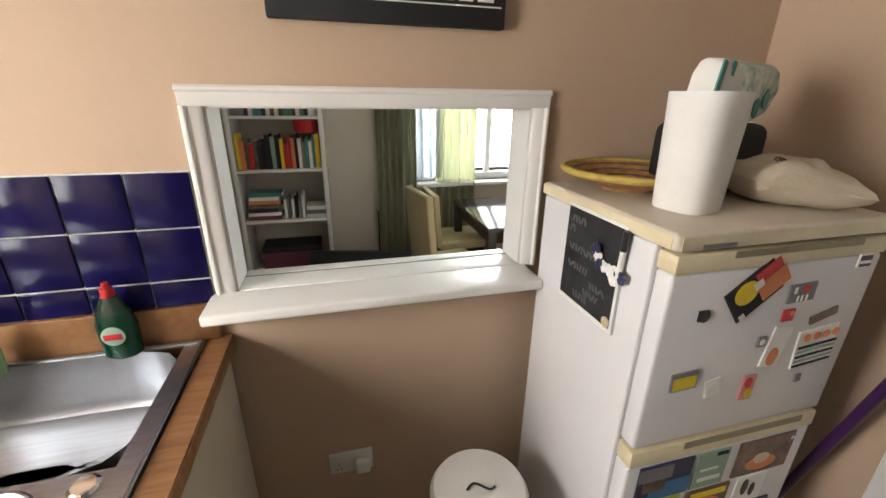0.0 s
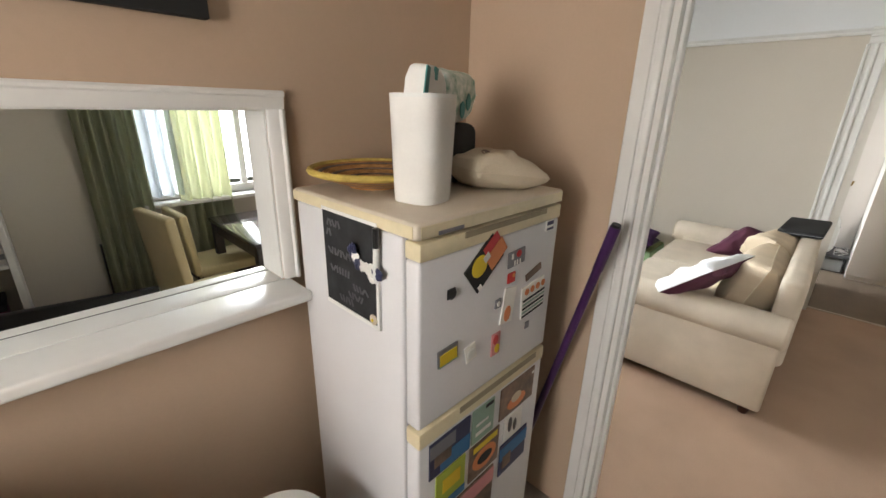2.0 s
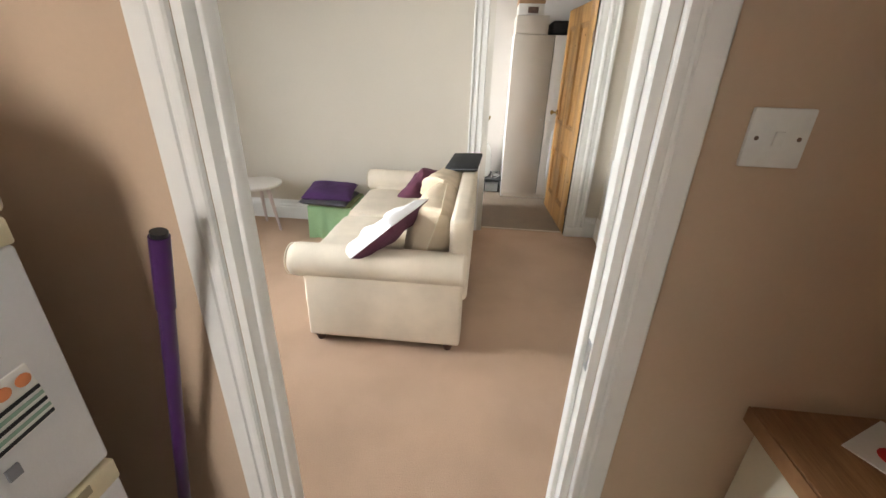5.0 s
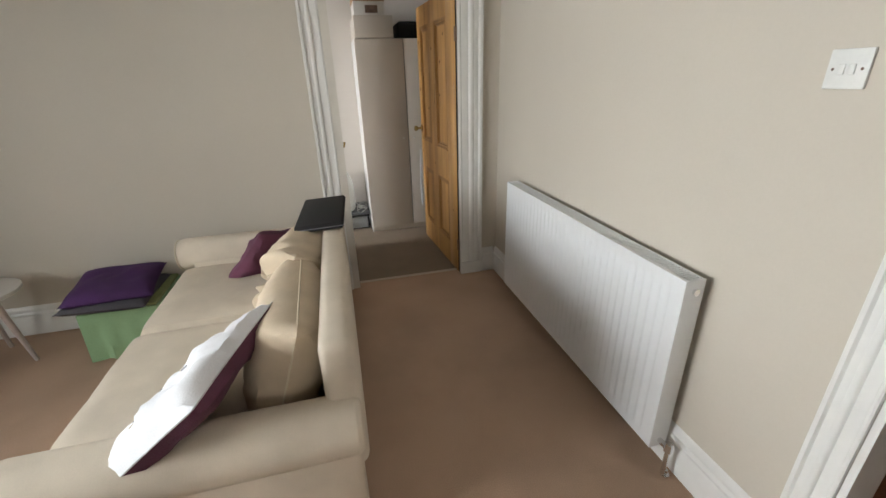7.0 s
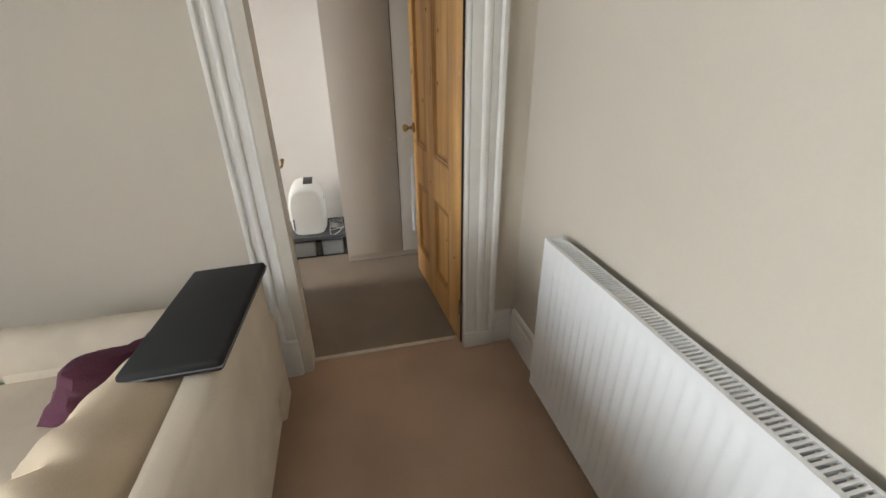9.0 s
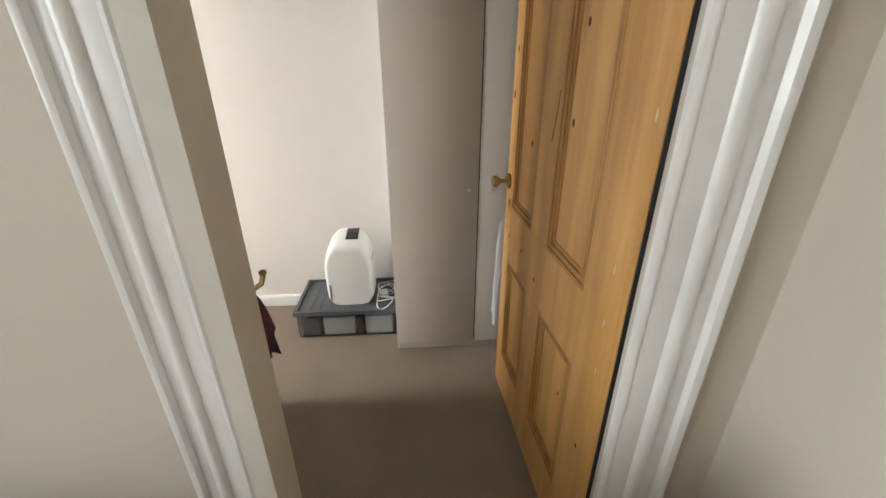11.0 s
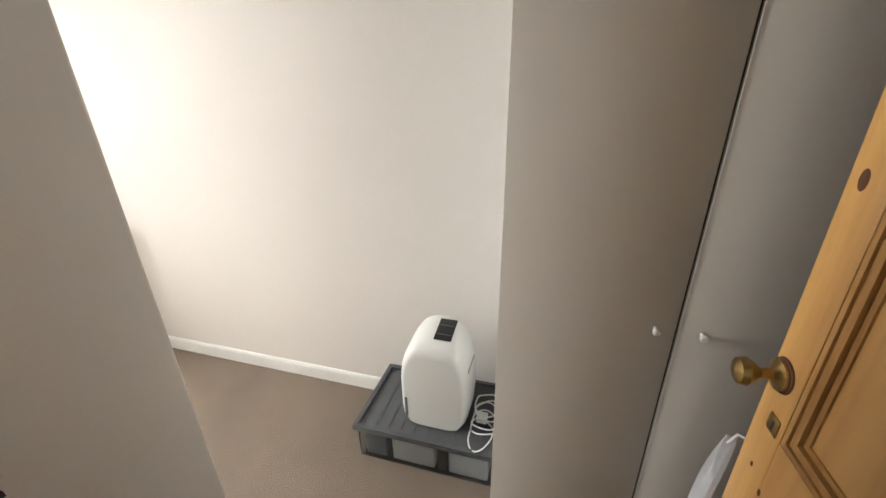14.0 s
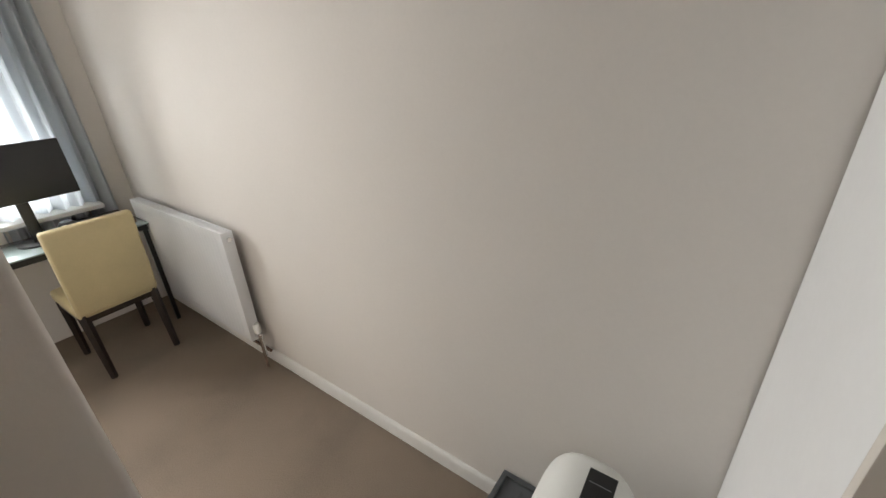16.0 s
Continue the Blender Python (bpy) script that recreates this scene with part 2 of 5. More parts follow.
def mesh_of(name, bm, material, smooth=True):
    me = bpy.data.meshes.new(name)
    bm.to_mesh(me)
    bm.free()
    me.materials.append(material)
    if smooth:
        me.shade_smooth()
        me.set_sharp_from_angle(angle=radians(35))
    return me


def thing(name, at, label, category, group="", kind="", m=None):
    """An empty at a thing's base. With m the parts are built round the origin and stand at m; else in the place's own metres."""
    ob = new(name)
    ob.empty_display_size = 0.1
    if m is not None:
        ob.matrix_basis = m
        LOCAL.add(ob.name)
    else:
        ob.location = at
    return tagged(ob, label, category, group, kind)


def part(name, bm, material, parent, label=""):
    """One mesh under a thing or a part."""
    ob = new(name, mesh_of(name, bm, material))
    ob.parent = parent
    if parent.type == "EMPTY" and parent.name not in LOCAL:
        ob.matrix_parent_inverse = Matrix.Translation(-parent.location)
    return tagged(ob, label)


def single(name, bm, material, label, category, group="", kind=""):
    return tagged(new(name, mesh_of(name, bm, material)), label, category, group, kind)


def structure(name, bm, material, label=""):
    return tagged(new(name, mesh_of(name, bm, material)), label, "", "", "structure")


def boxes(*limits):
    b = bmesh.new()
    for l in limits:
        box(*l, bm=b)
    return b


# ---- large structure ----
H = 2.6
structure("floor_kitchen", box(-0.65, 2.275, -1.6, 1.55, -0.1, 0), LINO, "worn grey vinyl kitchen floor")
structure("floor_lounge", boxes((2.275, 5.51, -0.78, 4.0, -0.1, 0), (-0.5, 2.275, 1.6, 4.0, -0.1, 0)), CARPET, "beige brown carpet with worn patches")
structure("floor_study", box(5.51, 7.25, -1.5, 3.75, -0.1, 0), CARPET2, "taupe short pile carpet")
structure("floor_hall", box(2.3, 4.2, -2.3, -0.78, -0.1, 0), REDWOOD, "reddish brown hall floor")
structure("trim_threshold", box(5.495, 5.525, -0.475, 0.36, 0, 0.006, 0.002), mat("pale_threshold", (0.5, 0.42, 0.32), 0.5), "pale carpet threshold strip")
wall_hatch = structure("wall_hatch", boxes((-0.7, 0.65, 1.55, 1.648, 0, H), (1.482, 2.275, 1.55, 1.648, 0, H), (0.65, 1.482, 1.55, 1.648, 0, 1.045), (0.65, 1.482, 1.55, 1.648, 1.555, H)), TAN, "tan painted kitchen wall with serving hatch")
structure("wall_hatch_lounge_face", boxes((-0.5, 0.65, 1.65, 1.67, 0, H), (1.482, 2.375, 1.65, 1.67, 0, H), (0.65, 1.482, 1.65, 1.67, 0, 1.045), (0.65, 1.482, 1.65, 1.67, 1.555, H)), SAGE)
structure("wall_kitchen_east", boxes((2.275, 2.355, 0.86, 1.648, 0, H), (2.275, 2.355, -1.6, 0.105, 0, H), (2.275, 2.355, 0.105, 0.86, 2.06, H)), TAN, "tan painted wall with a doorway")
structure("wall_kitchen_east_lounge_face", boxes((2.357, 2.375, 0.86, 1.65, 0, H), (2.357, 2.375, -0.8, 0.105, 0, H), (2.357, 2.375, 0.105, 0.86, 2.06, H)), SAGE)
structure("wall_kitchen_south", box(0.2, 2.355, -1.7, -1.6, 0, H), TAN)
# Unseen stub and return, added to keep window light off the east wall.
structure("wall_kitchen_light_block", boxes((0.2, 0.3, -1.6, 0.5, 0, H), (-0.7, 0.2, 0.05, 0.15, 0, H)), TAN)
structure("wall_kitchen_window", boxes((-0.7, -0.6, 0.15, 0.2, 0, H), (-0.7, -0.6, 0.95, 1.55, 0, H), (-0.7, -0.6, 0.2, 0.95, 0, 1.12), (-0.7, -0.6, 0.2, 0.95, 2.12, H)), TAN)
structure("wall_radiator", boxes((3.0, 5.44, -0.9, -0.78, 0, H), (2.375, 3.0, -0.9, -0.78, 2.06, H)), SAGE, "warm grey lounge wall behind the radiator")
structure("wall_lounge_east", boxes((5.44, 5.53, 0.36, 4.1, 0, 2.13), (5.44, 5.53, -0.9, -0.475, 0, 2.13), (5.44, 5.53, -0.475, 0.36, 2.06, 2.13)), SAGE, "warm grey lounge wall beside the study door")
structure("wall_lounge_east_upper", box(5.44, 5.53, -0.9, 4.1, 2.13, H), CEIL, "white wall above the picture rail")
structure("wall_lounge_north", boxes((-0.5, 1.6, 3.97, 4.1, 0, H), (4.35, 5.44, 3.97, 4.1, 0, H), (1.6, 4.35, 3.97, 4.1, 0, 0.86), (1.6, 4.35, 3.97, 4.1, 2.3, H)), SAGE)
structure("wall_lounge_west", box(-0.6, -0.5, 1.65, 4.1, 0, H), SAGE)
structure("wall_hall", boxes((2.2, 4.3, -2.4, -2.3, 0, H), (4.2, 4.3, -2.3, -0.9, 0, H), (2.357, 2.375, -2.3, -0.9, 0, H)), OFFWHITE)
structure("wall_study_east", box(7.196, 7.3, -1.5, 3.8, 0, H), OFFWHITE, "plain off-white study wall")
structure("wall_study_north", boxes((5.53, 5.85, 3.7, 3.8, 0, H), (6.95, 7.196, 3.7, 3.8, 0, H), (5.85, 6.95, 3.7, 3.8, 0, 0.85), (5.85, 6.95, 3.7, 3.8, 2.15, H)), OFFWHITE)
structure("wall_study_south", box(5.53, 7.3, -1.6, -1.5, 0, H), OFFWHITE)
structure("wall_study_west", boxes((5.532, 5.55, 0.36, 3.7, 0, H), (5.532, 5.55, -1.5, -0.475, 0, H), (5.532, 5.55, -0.475, 0.36, 2.06, H)), OFFWHITE)
structure("wall_partition", box(5.551, 6.283, 0.855, 0.95, 0, H, 0.012, 3), OFFWHITE, "short off-white partition with rounded corner")
structure("ceiling", boxes((-0.7, 2.355, -1.7, 1.65, H, H + 0.1), (2.355, 5.53, -2.4, 4.1, H, H + 0.1), (-0.6, 2.355, 1.65, 4.1, H, H + 0.1), (5.53, 7.3, -1.6, 3.8, H, H + 0.1)), CEIL, "white ceiling")

# windows with frames and panes
def window(name, axis_y, x0, x1, z0, z1, bars, label):
    w = thing(name, ((x0 + x1) / 2, axis_y, z0), label, "window", kind="structure")
    part("window_frame", boxes((x0, x1, axis_y, axis_y + 0.06, z0, z0 + 0.06), (x0, x1, axis_y, axis_y + 0.06, z1 - 0.06, z1), (x0, x0 + 0.06, axis_y, axis_y + 0.06, z0 + 0.06, z1 - 0.06), (x1 - 0.06, x1, axis_y, axis_y + 0.06, z0 + 0.06, z1 - 0.06)), GLOSS, w)
    part("window_sill", box(x0 - 0.04, x1 + 0.04, axis_y - 0.17, axis_y - 0.003, z0 - 0.03, z0, 0.006), GLOSS, w)
    for k in range(bars + 1):
        a, b = x0 + 0.06 + (x1 - x0 - 0.12) * k / (bars + 1), x0 + 0.06 + (x1 - x0 - 0.12) * (k + 1) / (bars + 1)
        if k:
            part("mullion", box(a - 0.025, a + 0.025, axis_y + 0.002, axis_y + 0.05, z0 + 0.06, z1 - 0.06, 0.005), GLOSS, w)
        p = part("pane", box(a + 0.025, b - 0.025, axis_y + 0.02, axis_y + 0.026, z0 + 0.06, z1 - 0.06), GLASS, w)
        p.visible_shadow = False
    return w


window("window_1", 4.03, 1.6, 4.35, 0.86, 2.3, 3, "white framed lounge window with bright daylight")
window("window_2", 3.73, 5.85, 6.95, 0.85, 2.15, 1, "white framed study window with bright daylight")
kw = thing("window_3", (-0.65, 0.575, 1.12), "white framed kitchen window", "window", kind="structure")
part("window_frame", boxes((-0.68, -0.62, 0.2, 0.95, 1.12, 1.17), (-0.68, -0.62, 0.2, 0.95, 2.07, 2.12), (-0.68, -0.62, 0.2, 0.25, 1.17, 2.07), (-0.68, -0.62, 0.9, 0.95, 1.17, 2.07)), GLOSS, kw)
kpane = part("pane", box(-0.653, -0.647, 0.25, 0.9, 1.17, 2.07), GLASS, kw)
kpane.visible_shadow = False

# skirting, picture rail, architraves
SKIRT = [(0, 0), (0.022, 0), (0.022, 0.12), (0.017, 0.13), (0.02, 0.145), (0.012, 0.16), (0.014, 0.175), (0.006, 0.195), (0, 0.2)]
LOW = [(0, 0), (0.015, 0), (0.015, 0.062), (0.012, 0.074), (0.006, 0.08), (0, 0.08)]
RAIL = [(0, 0), (0.02, 0.004), (0.03, 0.02), (0.022, 0.03), (0.012, 0.045), (0, 0.045)]
def run(name, prof, a, b_, label=""):
    return structure(name, extrude_profile(prof, a, b_), GLOSS, label)


run("baseboard_radiator_wall", SKIRT, (3.09, -0.78, 0), (5.44, -0.78, 0), "tall white moulded skirting board")
run("baseboard_corner", SKIRT, (5.44, -0.757, 0), (5.44, -0.656, 0), "tall white moulded skirting board")
run("baseboard_lounge_east", SKIRT, (5.44, 0.52, 0), (5.44, 3.97, 0), "tall white moulded skirting board")
run("baseboard_study", LOW, (7.196, -1.4, 0), (7.196, 3.7, 0), "low white skirting board")
run("baseboard_kitchen", LOW, (2.275, 1.548, 0), (0.64, 1.548, 0), "low white skirting board")
run("trim_picture_rail", RAIL, (5.44, 0.5, 2.125), (5.44, 3.97, 2.125), "white picture rail")


def fluted(w, d):
    """Section of an old moulded architrave, w wide and d deep."""
    steps = ((1.0, 0.85), (0.98, 0.97), (0.93, 1.0), (0.87, 0.95), (0.84, 0.72), (0.82, 0.55), (0.80, 0.6), (0.63, 0.58), (0.61, 0.74), (0.55, 0.82), (0.48, 0.8), (0.43, 0.66), (0.41, 0.46), (0.38, 0.5), (0.12, 0.47), (0.1, 0.55), (0.05, 0.57), (0.0, 0.45))
    return [(0, 0), (0, w)] + [(d * k, w * u) for u, k in steps]


def plain_arch(w, d):
    """Section of a flat architrave with one bead along the opening."""
    steps = ((1.0, 0.75), (0.95, 0.95), (0.88, 1.0), (0.42, 0.96), (0.38, 0.7), (0.3, 0.68), (0.27, 0.86), (0.16, 0.92), (0.05, 0.84), (0.0, 0.6))
    return [(0, 0), (0, w)] + [(d * k, w * u) for u, k in steps]


def upright(prof, x, y, z0, z1, out, along):
    """A moulding set upright: out is the way it stands off the wall, along its width from the opening."""
    b = bmesh.new()
    o, a = Vector(out), Vector(along)
    ends = [[b.verts.new(Vector((x, y, z)) + o * p + a * q) for p, q in prof] for z in (z0, z1)]
    n = len(prof)
    for k in range(n):
        b.faces.new((ends[0][k], ends[0][(k + 1) % n], ends[1][(k + 1) % n], ends[1][k]))
    b.faces.new(ends[0][::-1])
    b.faces.new(ends[1])
    bmesh.ops.recalc_face_normals(b, faces=b.faces)
    return b


def head(prof, a, b_, out, up=(0, 0, 1)):
    b = bmesh.new()
    o, u = Vector(out), Vector(up)
    ends = [[b.verts.new(Vector(e) + o * p + u * q) for p, q in prof] for e in (a, b_)]
    n = len(prof)
    for k in range(n):
        b.faces.new((ends[0][k], ends[0][(k + 1) % n], ends[1][(k + 1) % n], ends[1][k]))
    b.faces.new(ends[0][::-1])
    b.faces.new(ends[1])
    bmesh.ops.recalc_face_normals(b, faces=b.faces)
    return b


# study doorway: deep lining, fluted architrave on plinths
WX = (-1, 0, 0)
structure("trim_study_door_left", join(upright(fluted(0.124, 0.032), 5.44, 0.396, 0.22, 2.062, WX, (0, 1, 0)), box(5.404, 5.44, 0.392, 0.522, 0, 0.22, 0.006)), GLOSS, "thick white moulded architrave on a plinth block")
structure("trim_study_door_right", join(upright(fluted(0.175, 0.032), 5.44, -0.475, 0.10, 2.062, WX, (0, -1, 0)), box(5.405, 5.44, -0.652, -0.474, 0, 0.10, 0.006)), GLOSS, "thick white moulded architrave on a plinth block")
structure("trim_study_door_head", head(fluted(0.11, 0.033), (5.44, -0.65, 2.063), (5.44, 0.51, 2.063), WX), GLOSS, "white moulded architrave head")
structure("trim_study_door_lining", boxes((5.424, 5.553, 0.344, 0.3595, 0, 2.06), (5.424, 5.4395, 0.3595, 0.3955, 0, 2.06), (5.442, 5.551, -0.474, 0.344, 2.045, 2.0595)), mat("cream_lining_paint", (0.68, 0.64, 0.57), 0.4, 0.05, 4, 0.1, 25), "cream painted door lining")
# kitchen doorway
for yy, al, nm in ((0.105, -1, "right"), (0.86, 1, "left")):
    structure("trim_kitchen_door_" + nm, upright(plain_arch(0.068, 0.02), 2.275, yy, 0, 2.062, WX, (0, al, 0)), GLOSS, "white moulded architrave with chipped paint")
    structure("trim_kitchen_door_lounge_" + nm, upright(fluted(0.095, 0.024), 2.375, yy, 0, 2.062, (1, 0, 0), (0, al, 0)), GLOSS)
    structure("trim_kitchen_door_lining_" + nm, box(2.277, 2.373, min(yy, yy - al * 0.018), max(yy, yy - al * 0.018), 0, 2.06), GLOSS)
    structure("trim_kitchen_door_stop_" + nm, box(2.31, 2.345, min(yy - al * 0.018, yy - al * 0.03), max(yy - al * 0.018, yy - al * 0.03), 0, 2.04, 0.003), GLOSS)
structure("trim_kitchen_door_head", head(plain_arch(0.095, 0.02), (2.275, 0.036, 2.063), (2.275, 0.929, 2.063), WX), GLOSS)
strike = thing("strike_plate", (2.3, 0.13, 0.98), "small metal strike plate on the door lining", "strike plate")
part("plate", box(2.285, 2.305, 0.1231, 0.1255, 0.95, 1.02, 0.001), STEEL, strike)
part("screw", rod((2.295, 0.1255, 0.96), (2.295, 0.127, 0.96), 0.003), STEEL, strike)
# hall doorway
structure("trim_hall_door", upright(fluted(0.095, 0.024), 3.0, -0.78, 0, 2.062, (0, 1, 0), (1, 0, 0)), GLOSS, "white moulded architrave")
structure("trim_hall_door_head", head(fluted(0.095, 0.024), (2.4, -0.78, 2.063), (3.09, -0.78, 2.063), (0, 1, 0)), GLOSS)
structure("trim_hall_door_lining", box(2.982, 2.999, -0.9, -0.782, 0, 2.06), GLOSS)

# serving hatch: moulded frame, reveal and two-board sill
OUT = (0, -1, 0)
FLAT = [(0, 0), (0, 0.046), (0.016, 0.046), (0.022, 0.04), (0.022, 0.034), (0.015, 0.03), (0.013, 0.006), (0.009, 0.0)]
structure("trim_hatch_frame_left", upright(FLAT, 0.65, 1.55, 1.08, 1.552, OUT, (-1, 0, 0)), GLOSS, "white gloss hatch frame")
structure("trim_hatch_frame_right", upright(FLAT, 1.482, 1.55, 1.08, 1.552, OUT, (1, 0, 0)), GLOSS, "white gloss hatch frame")
structure("trim_hatch_frame_head", head(FLAT, (0.604, 1.55, 1.552), (1.528, 1.55, 1.552), OUT), GLOSS, "white gloss hatch frame")
structure("trim_hatch_reveal", boxes((0.6505, 0.657, 1.551, 1.672, 1.08, 1.547), (1.476, 1.4815, 1.551, 1.672, 1.08, 1.547), (0.6505, 1.4815, 1.551, 1.672, 1.547, 1.554)), GLOSS, "white painted hatch reveal")
structure("window_sill_hatch", join(box(0.59, 1.498, 1.415, 1.549, 1.05, 1.08, 0.008, 3), box(0.657, 1.476, 1.549, 1.640, 1.05, 1.08, 0.002)), GLOSS, "white gloss hatch sill with rounded nose")
structure("window_sill_hatch_back", box(0.657, 1.476, 1.647, 1.69, 1.047, 1.080, 0.003), GLOSS)
# Near-black strip as the shade between the two sill boards.
structure("trim_hatch_groove_shade", box(0.657, 1.476, 1.6405, 1.6465, 1.046, 1.0785), DARKGAP)


# ---- kitchen things ----
def kitchen_units():
    w = thing("worktop", (0, 1.25, 0.91), "brown wood-effect worktop with rounded front edge", "worktop")
    part("surface", boxes((0.565, 0.622, 0.93, 1.548, 0.912, 0.952), (-0.59, 0.565, 1.525, 1.548, 0.912, 0.952), (-0.59, 0.565, 0.93, 1.0, 0.912, 0.952), (-0.59, -0.45, 1.0, 1.525, 0.912, 0.952)), WORKTOP, w)
    part("edging", box(0.6225, 0.626, 0.93, 1.548, 0.914, 0.95, 0.0015), WORKTOP, w, "worn rounded edging strip")
    part("upstand", box(-0.59, 0.598, 1.527, 1.5485, 0.953, 1.056, 0.004), WORKTOP, w, "wooden upstand below the tiles")
    c = thing("sink_cabinet", (0, 1.25, 0), "cream base cabinet under the sink", "cabinet")
    part("end_panel", box(0.585, 0.605, 0.96, 1.54, 0, 0.911, 0.002), CREAM_UNIT, c)
    part("carcass", box(-0.59, 0.584, 1.0, 1.54, 0.12, 0.72), CREAM_UNIT, c)
    part("plinth", box(-0.59, 0.584, 1.03, 1.05, 0, 0.118), CREAM_UNIT, c)
    for k in range(1, 3):
        d = part("door", box(-1.18 + 0.59 * k, -0.6 + 0.59 * k, 0.978, 0.998, 0.13, 0.89, 0.004), CREAM_UNIT, c)
        part("handle", box(-0.72 + 0.59 * k, -0.62 + 0.59 * k, 0.955, 0.9775, 0.8, 0.812, 0.003), CHROME, d)
    s = thing("kitchen_sink", (0.1, 1.26, 0.95), "stainless steel sink set into the worktop", "sink")
    b = bmesh.new()
    # rim plate as four strips round the main bowl and the small one
    X0, X1, Y0, Y1, zt = -0.44, 0.56, 1.002, 1.523, 0.9565
    bowls = [(-0.03, 0.515, 1.12, 1.505)]
    x0, x1, y0, y1 = bowls[0]
    for l in ((X0, x0, Y0, Y1), (x1, X1, Y0, Y1), (x0, x1, Y0, y0), (x0, x1, y1, Y1)):
        box(*l, 0.951, zt, bm=b)
    part("rim", b, STEEL, s)
    part("raised_edge", boxes((0.548, 0.556, 1.008, 1.517, zt + 0.0005, zt + 0.006), (X0, 0.548, 1.509, 1.517, zt + 0.0005, zt + 0.006)), STEEL, s)
    bowl = bmesh.new()
    n, rings = 40, []
    for k in range(9):
        f = k / 8
        depth = 0.16 * (1 - (1 - min(1, f * 1.25)) ** 2.2) if f < 0.8 else 0.16
        inset = 0.0 + 0.05 * f * f + (0.0 if f < 0.7 else (f - 0.7) * 0.55)
        ring = []
        for i in range(n):
            a = 2 * math.pi * i / n
            c_, s_ = math.cos(a), math.sin(a)
            p = 5.0
            r = 1 / (abs(c_) ** p + abs(s_) ** p) ** (1 / p)
            ring.append(bowl.verts.new(((x0 + x1) / 2 + r * c_ * ((x1 - x0) / 2 * 1.02 - inset), (y0 + y1) / 2 + r * s_ * ((y1 - y0) / 2 * 1.02 - inset), zt - 0.0035 - depth)))
        rings.append(ring)
    for p_, q_ in zip(rings, rings[1:]):
        for i in range(n):
            bowl.faces.new((p_[i], q_[i], q_[(i + 1) % n], p_[(i + 1) % n]))
    bowl.faces.new(rings[-1])
    bmesh.ops.recalc_face_normals(bowl, faces=bowl.faces)
    bmesh.ops.reverse_faces(bowl, faces=bowl.faces)
    part("bowl", bowl, STEEL, s, "rounded steel bowl")
    part("drainer_ridge", join(lathe([(0.062, 0), (0.066, 0.004), (0.07, 0.004), (0.074, 0)], at=(0.36, 1.035, zt + 0.0005)), box(0.1, 0.3, 1.03, 1.045, zt + 0.0005, zt + 0.004, 0.001)), STEEL, s)
    part("overflow_plug", moved(lathe([(0.022, 0), (0.024, 0.004), (0.018, 0.008), (0.006, 0.006)]), pose(0.485, 1.085, zt + 0.001, 8, 0, 0)), CHROME, s, "chrome waste knob")
    # tiles on the wall
    structure("trim_tile_grout", box(-0.59, 0.599, 1.541, 1.5485, 1.057, 1.407), GROUT, "white grout behind the tiles")
    pitch, size = 0.138, 0.1335
    tile_mesh = mesh_of("tile", box(-size / 2, size / 2, -0.004, 0.004, -size / 2, size / 2, 0.0022, 2), TILE)
    low_mesh = mesh_of("tile", box(-size / 2, size / 2, -0.004, 0.004, -0.033, 0.033, 0.0022, 2), TILE)
    for row, (zc, me) in enumerate(((1.337, tile_mesh), (1.199, tile_mesh), (1.0935, low_mesh))):
        for col in range(8):
            t = new("tile", me)
            t.parent = wall_hatch
            t.location = (0.5305 - pitch * col, 1.5365, zc)
            t.rotation_euler = (radians(random.uniform(-0.5, 0.5)), 0, radians(random.uniform(-0.5, 0.5)))
    br = thing("hook_bracket", (0.66, 1.53, 1.0), "small dark blue bracket under the sill", "bracket")
    part("clip", box(0.628, 0.66, 1.50, 1.549, 1.005, 1.048, 0.004), NAVY, br)


kitchen_units()


def bottle(x, y, z, liquid, cap, s, label):
    b = thing("soap_bottle", (x, y, z), label, "bottle")
    prof = [(0.028, 0), (0.034, 0.006), (0.036, 0.05), (0.037, 0.085), (0.031, 0.115), (0.02, 0.14), (0.014, 0.155)]
    body = moved(lathe([(r * s, h * s) for r, h in prof]), pose(x, y, z) @ Matrix.Diagonal((1.15, 0.75, 1, 1)))
    part("body", body, liquid, b)
    part("shoulder", moved(lathe([(0.0315 * s, 0.1152 * s), (0.0205 * s, 0.1405 * s), (0.0145 * s, 0.156 * s)]), pose(x, y, z) @ Matrix.Diagonal((1.17, 0.78, 1, 1))), TUB, b)
    part("cap", join(cyl(x, y, z + 0.1565 * s, z + 0.178 * s, 0.014 * s, 0.012 * s), cyl(x, y, z + 0.178 * s, z + 0.19 * s, 0.009 * s, 0.007 * s)), cap, b, "pull-up cap")
    lab = part("label", moved(lathe([(0.024 * s, 0), (0.024 * s, 0.002), (0.02 * s, 0.003)], n=24), pose(x, y - 0.0268 * s, z + 0.066 * s, 90, 0, 0)), GREENP, b, "pale oval label")
    part("mark", box(x - 0.018 * s, x + 0.018 * s, y - 0.0268 * s - 0.0045, y - 0.0268 * s - 0.0028, z + 0.058 * s, z + 0.072 * s, 0.0006), RED, lab)


bottle(0.385, 1.497, 0.958, GREENLIQ, RED, 1.05, "green washing-up liquid bottle with a red cap")
bottle(0.13, 1.47, 0.958, GREENBOT, PLASTIC_W, 0.75, "small pale green soap bottle beside the sink")


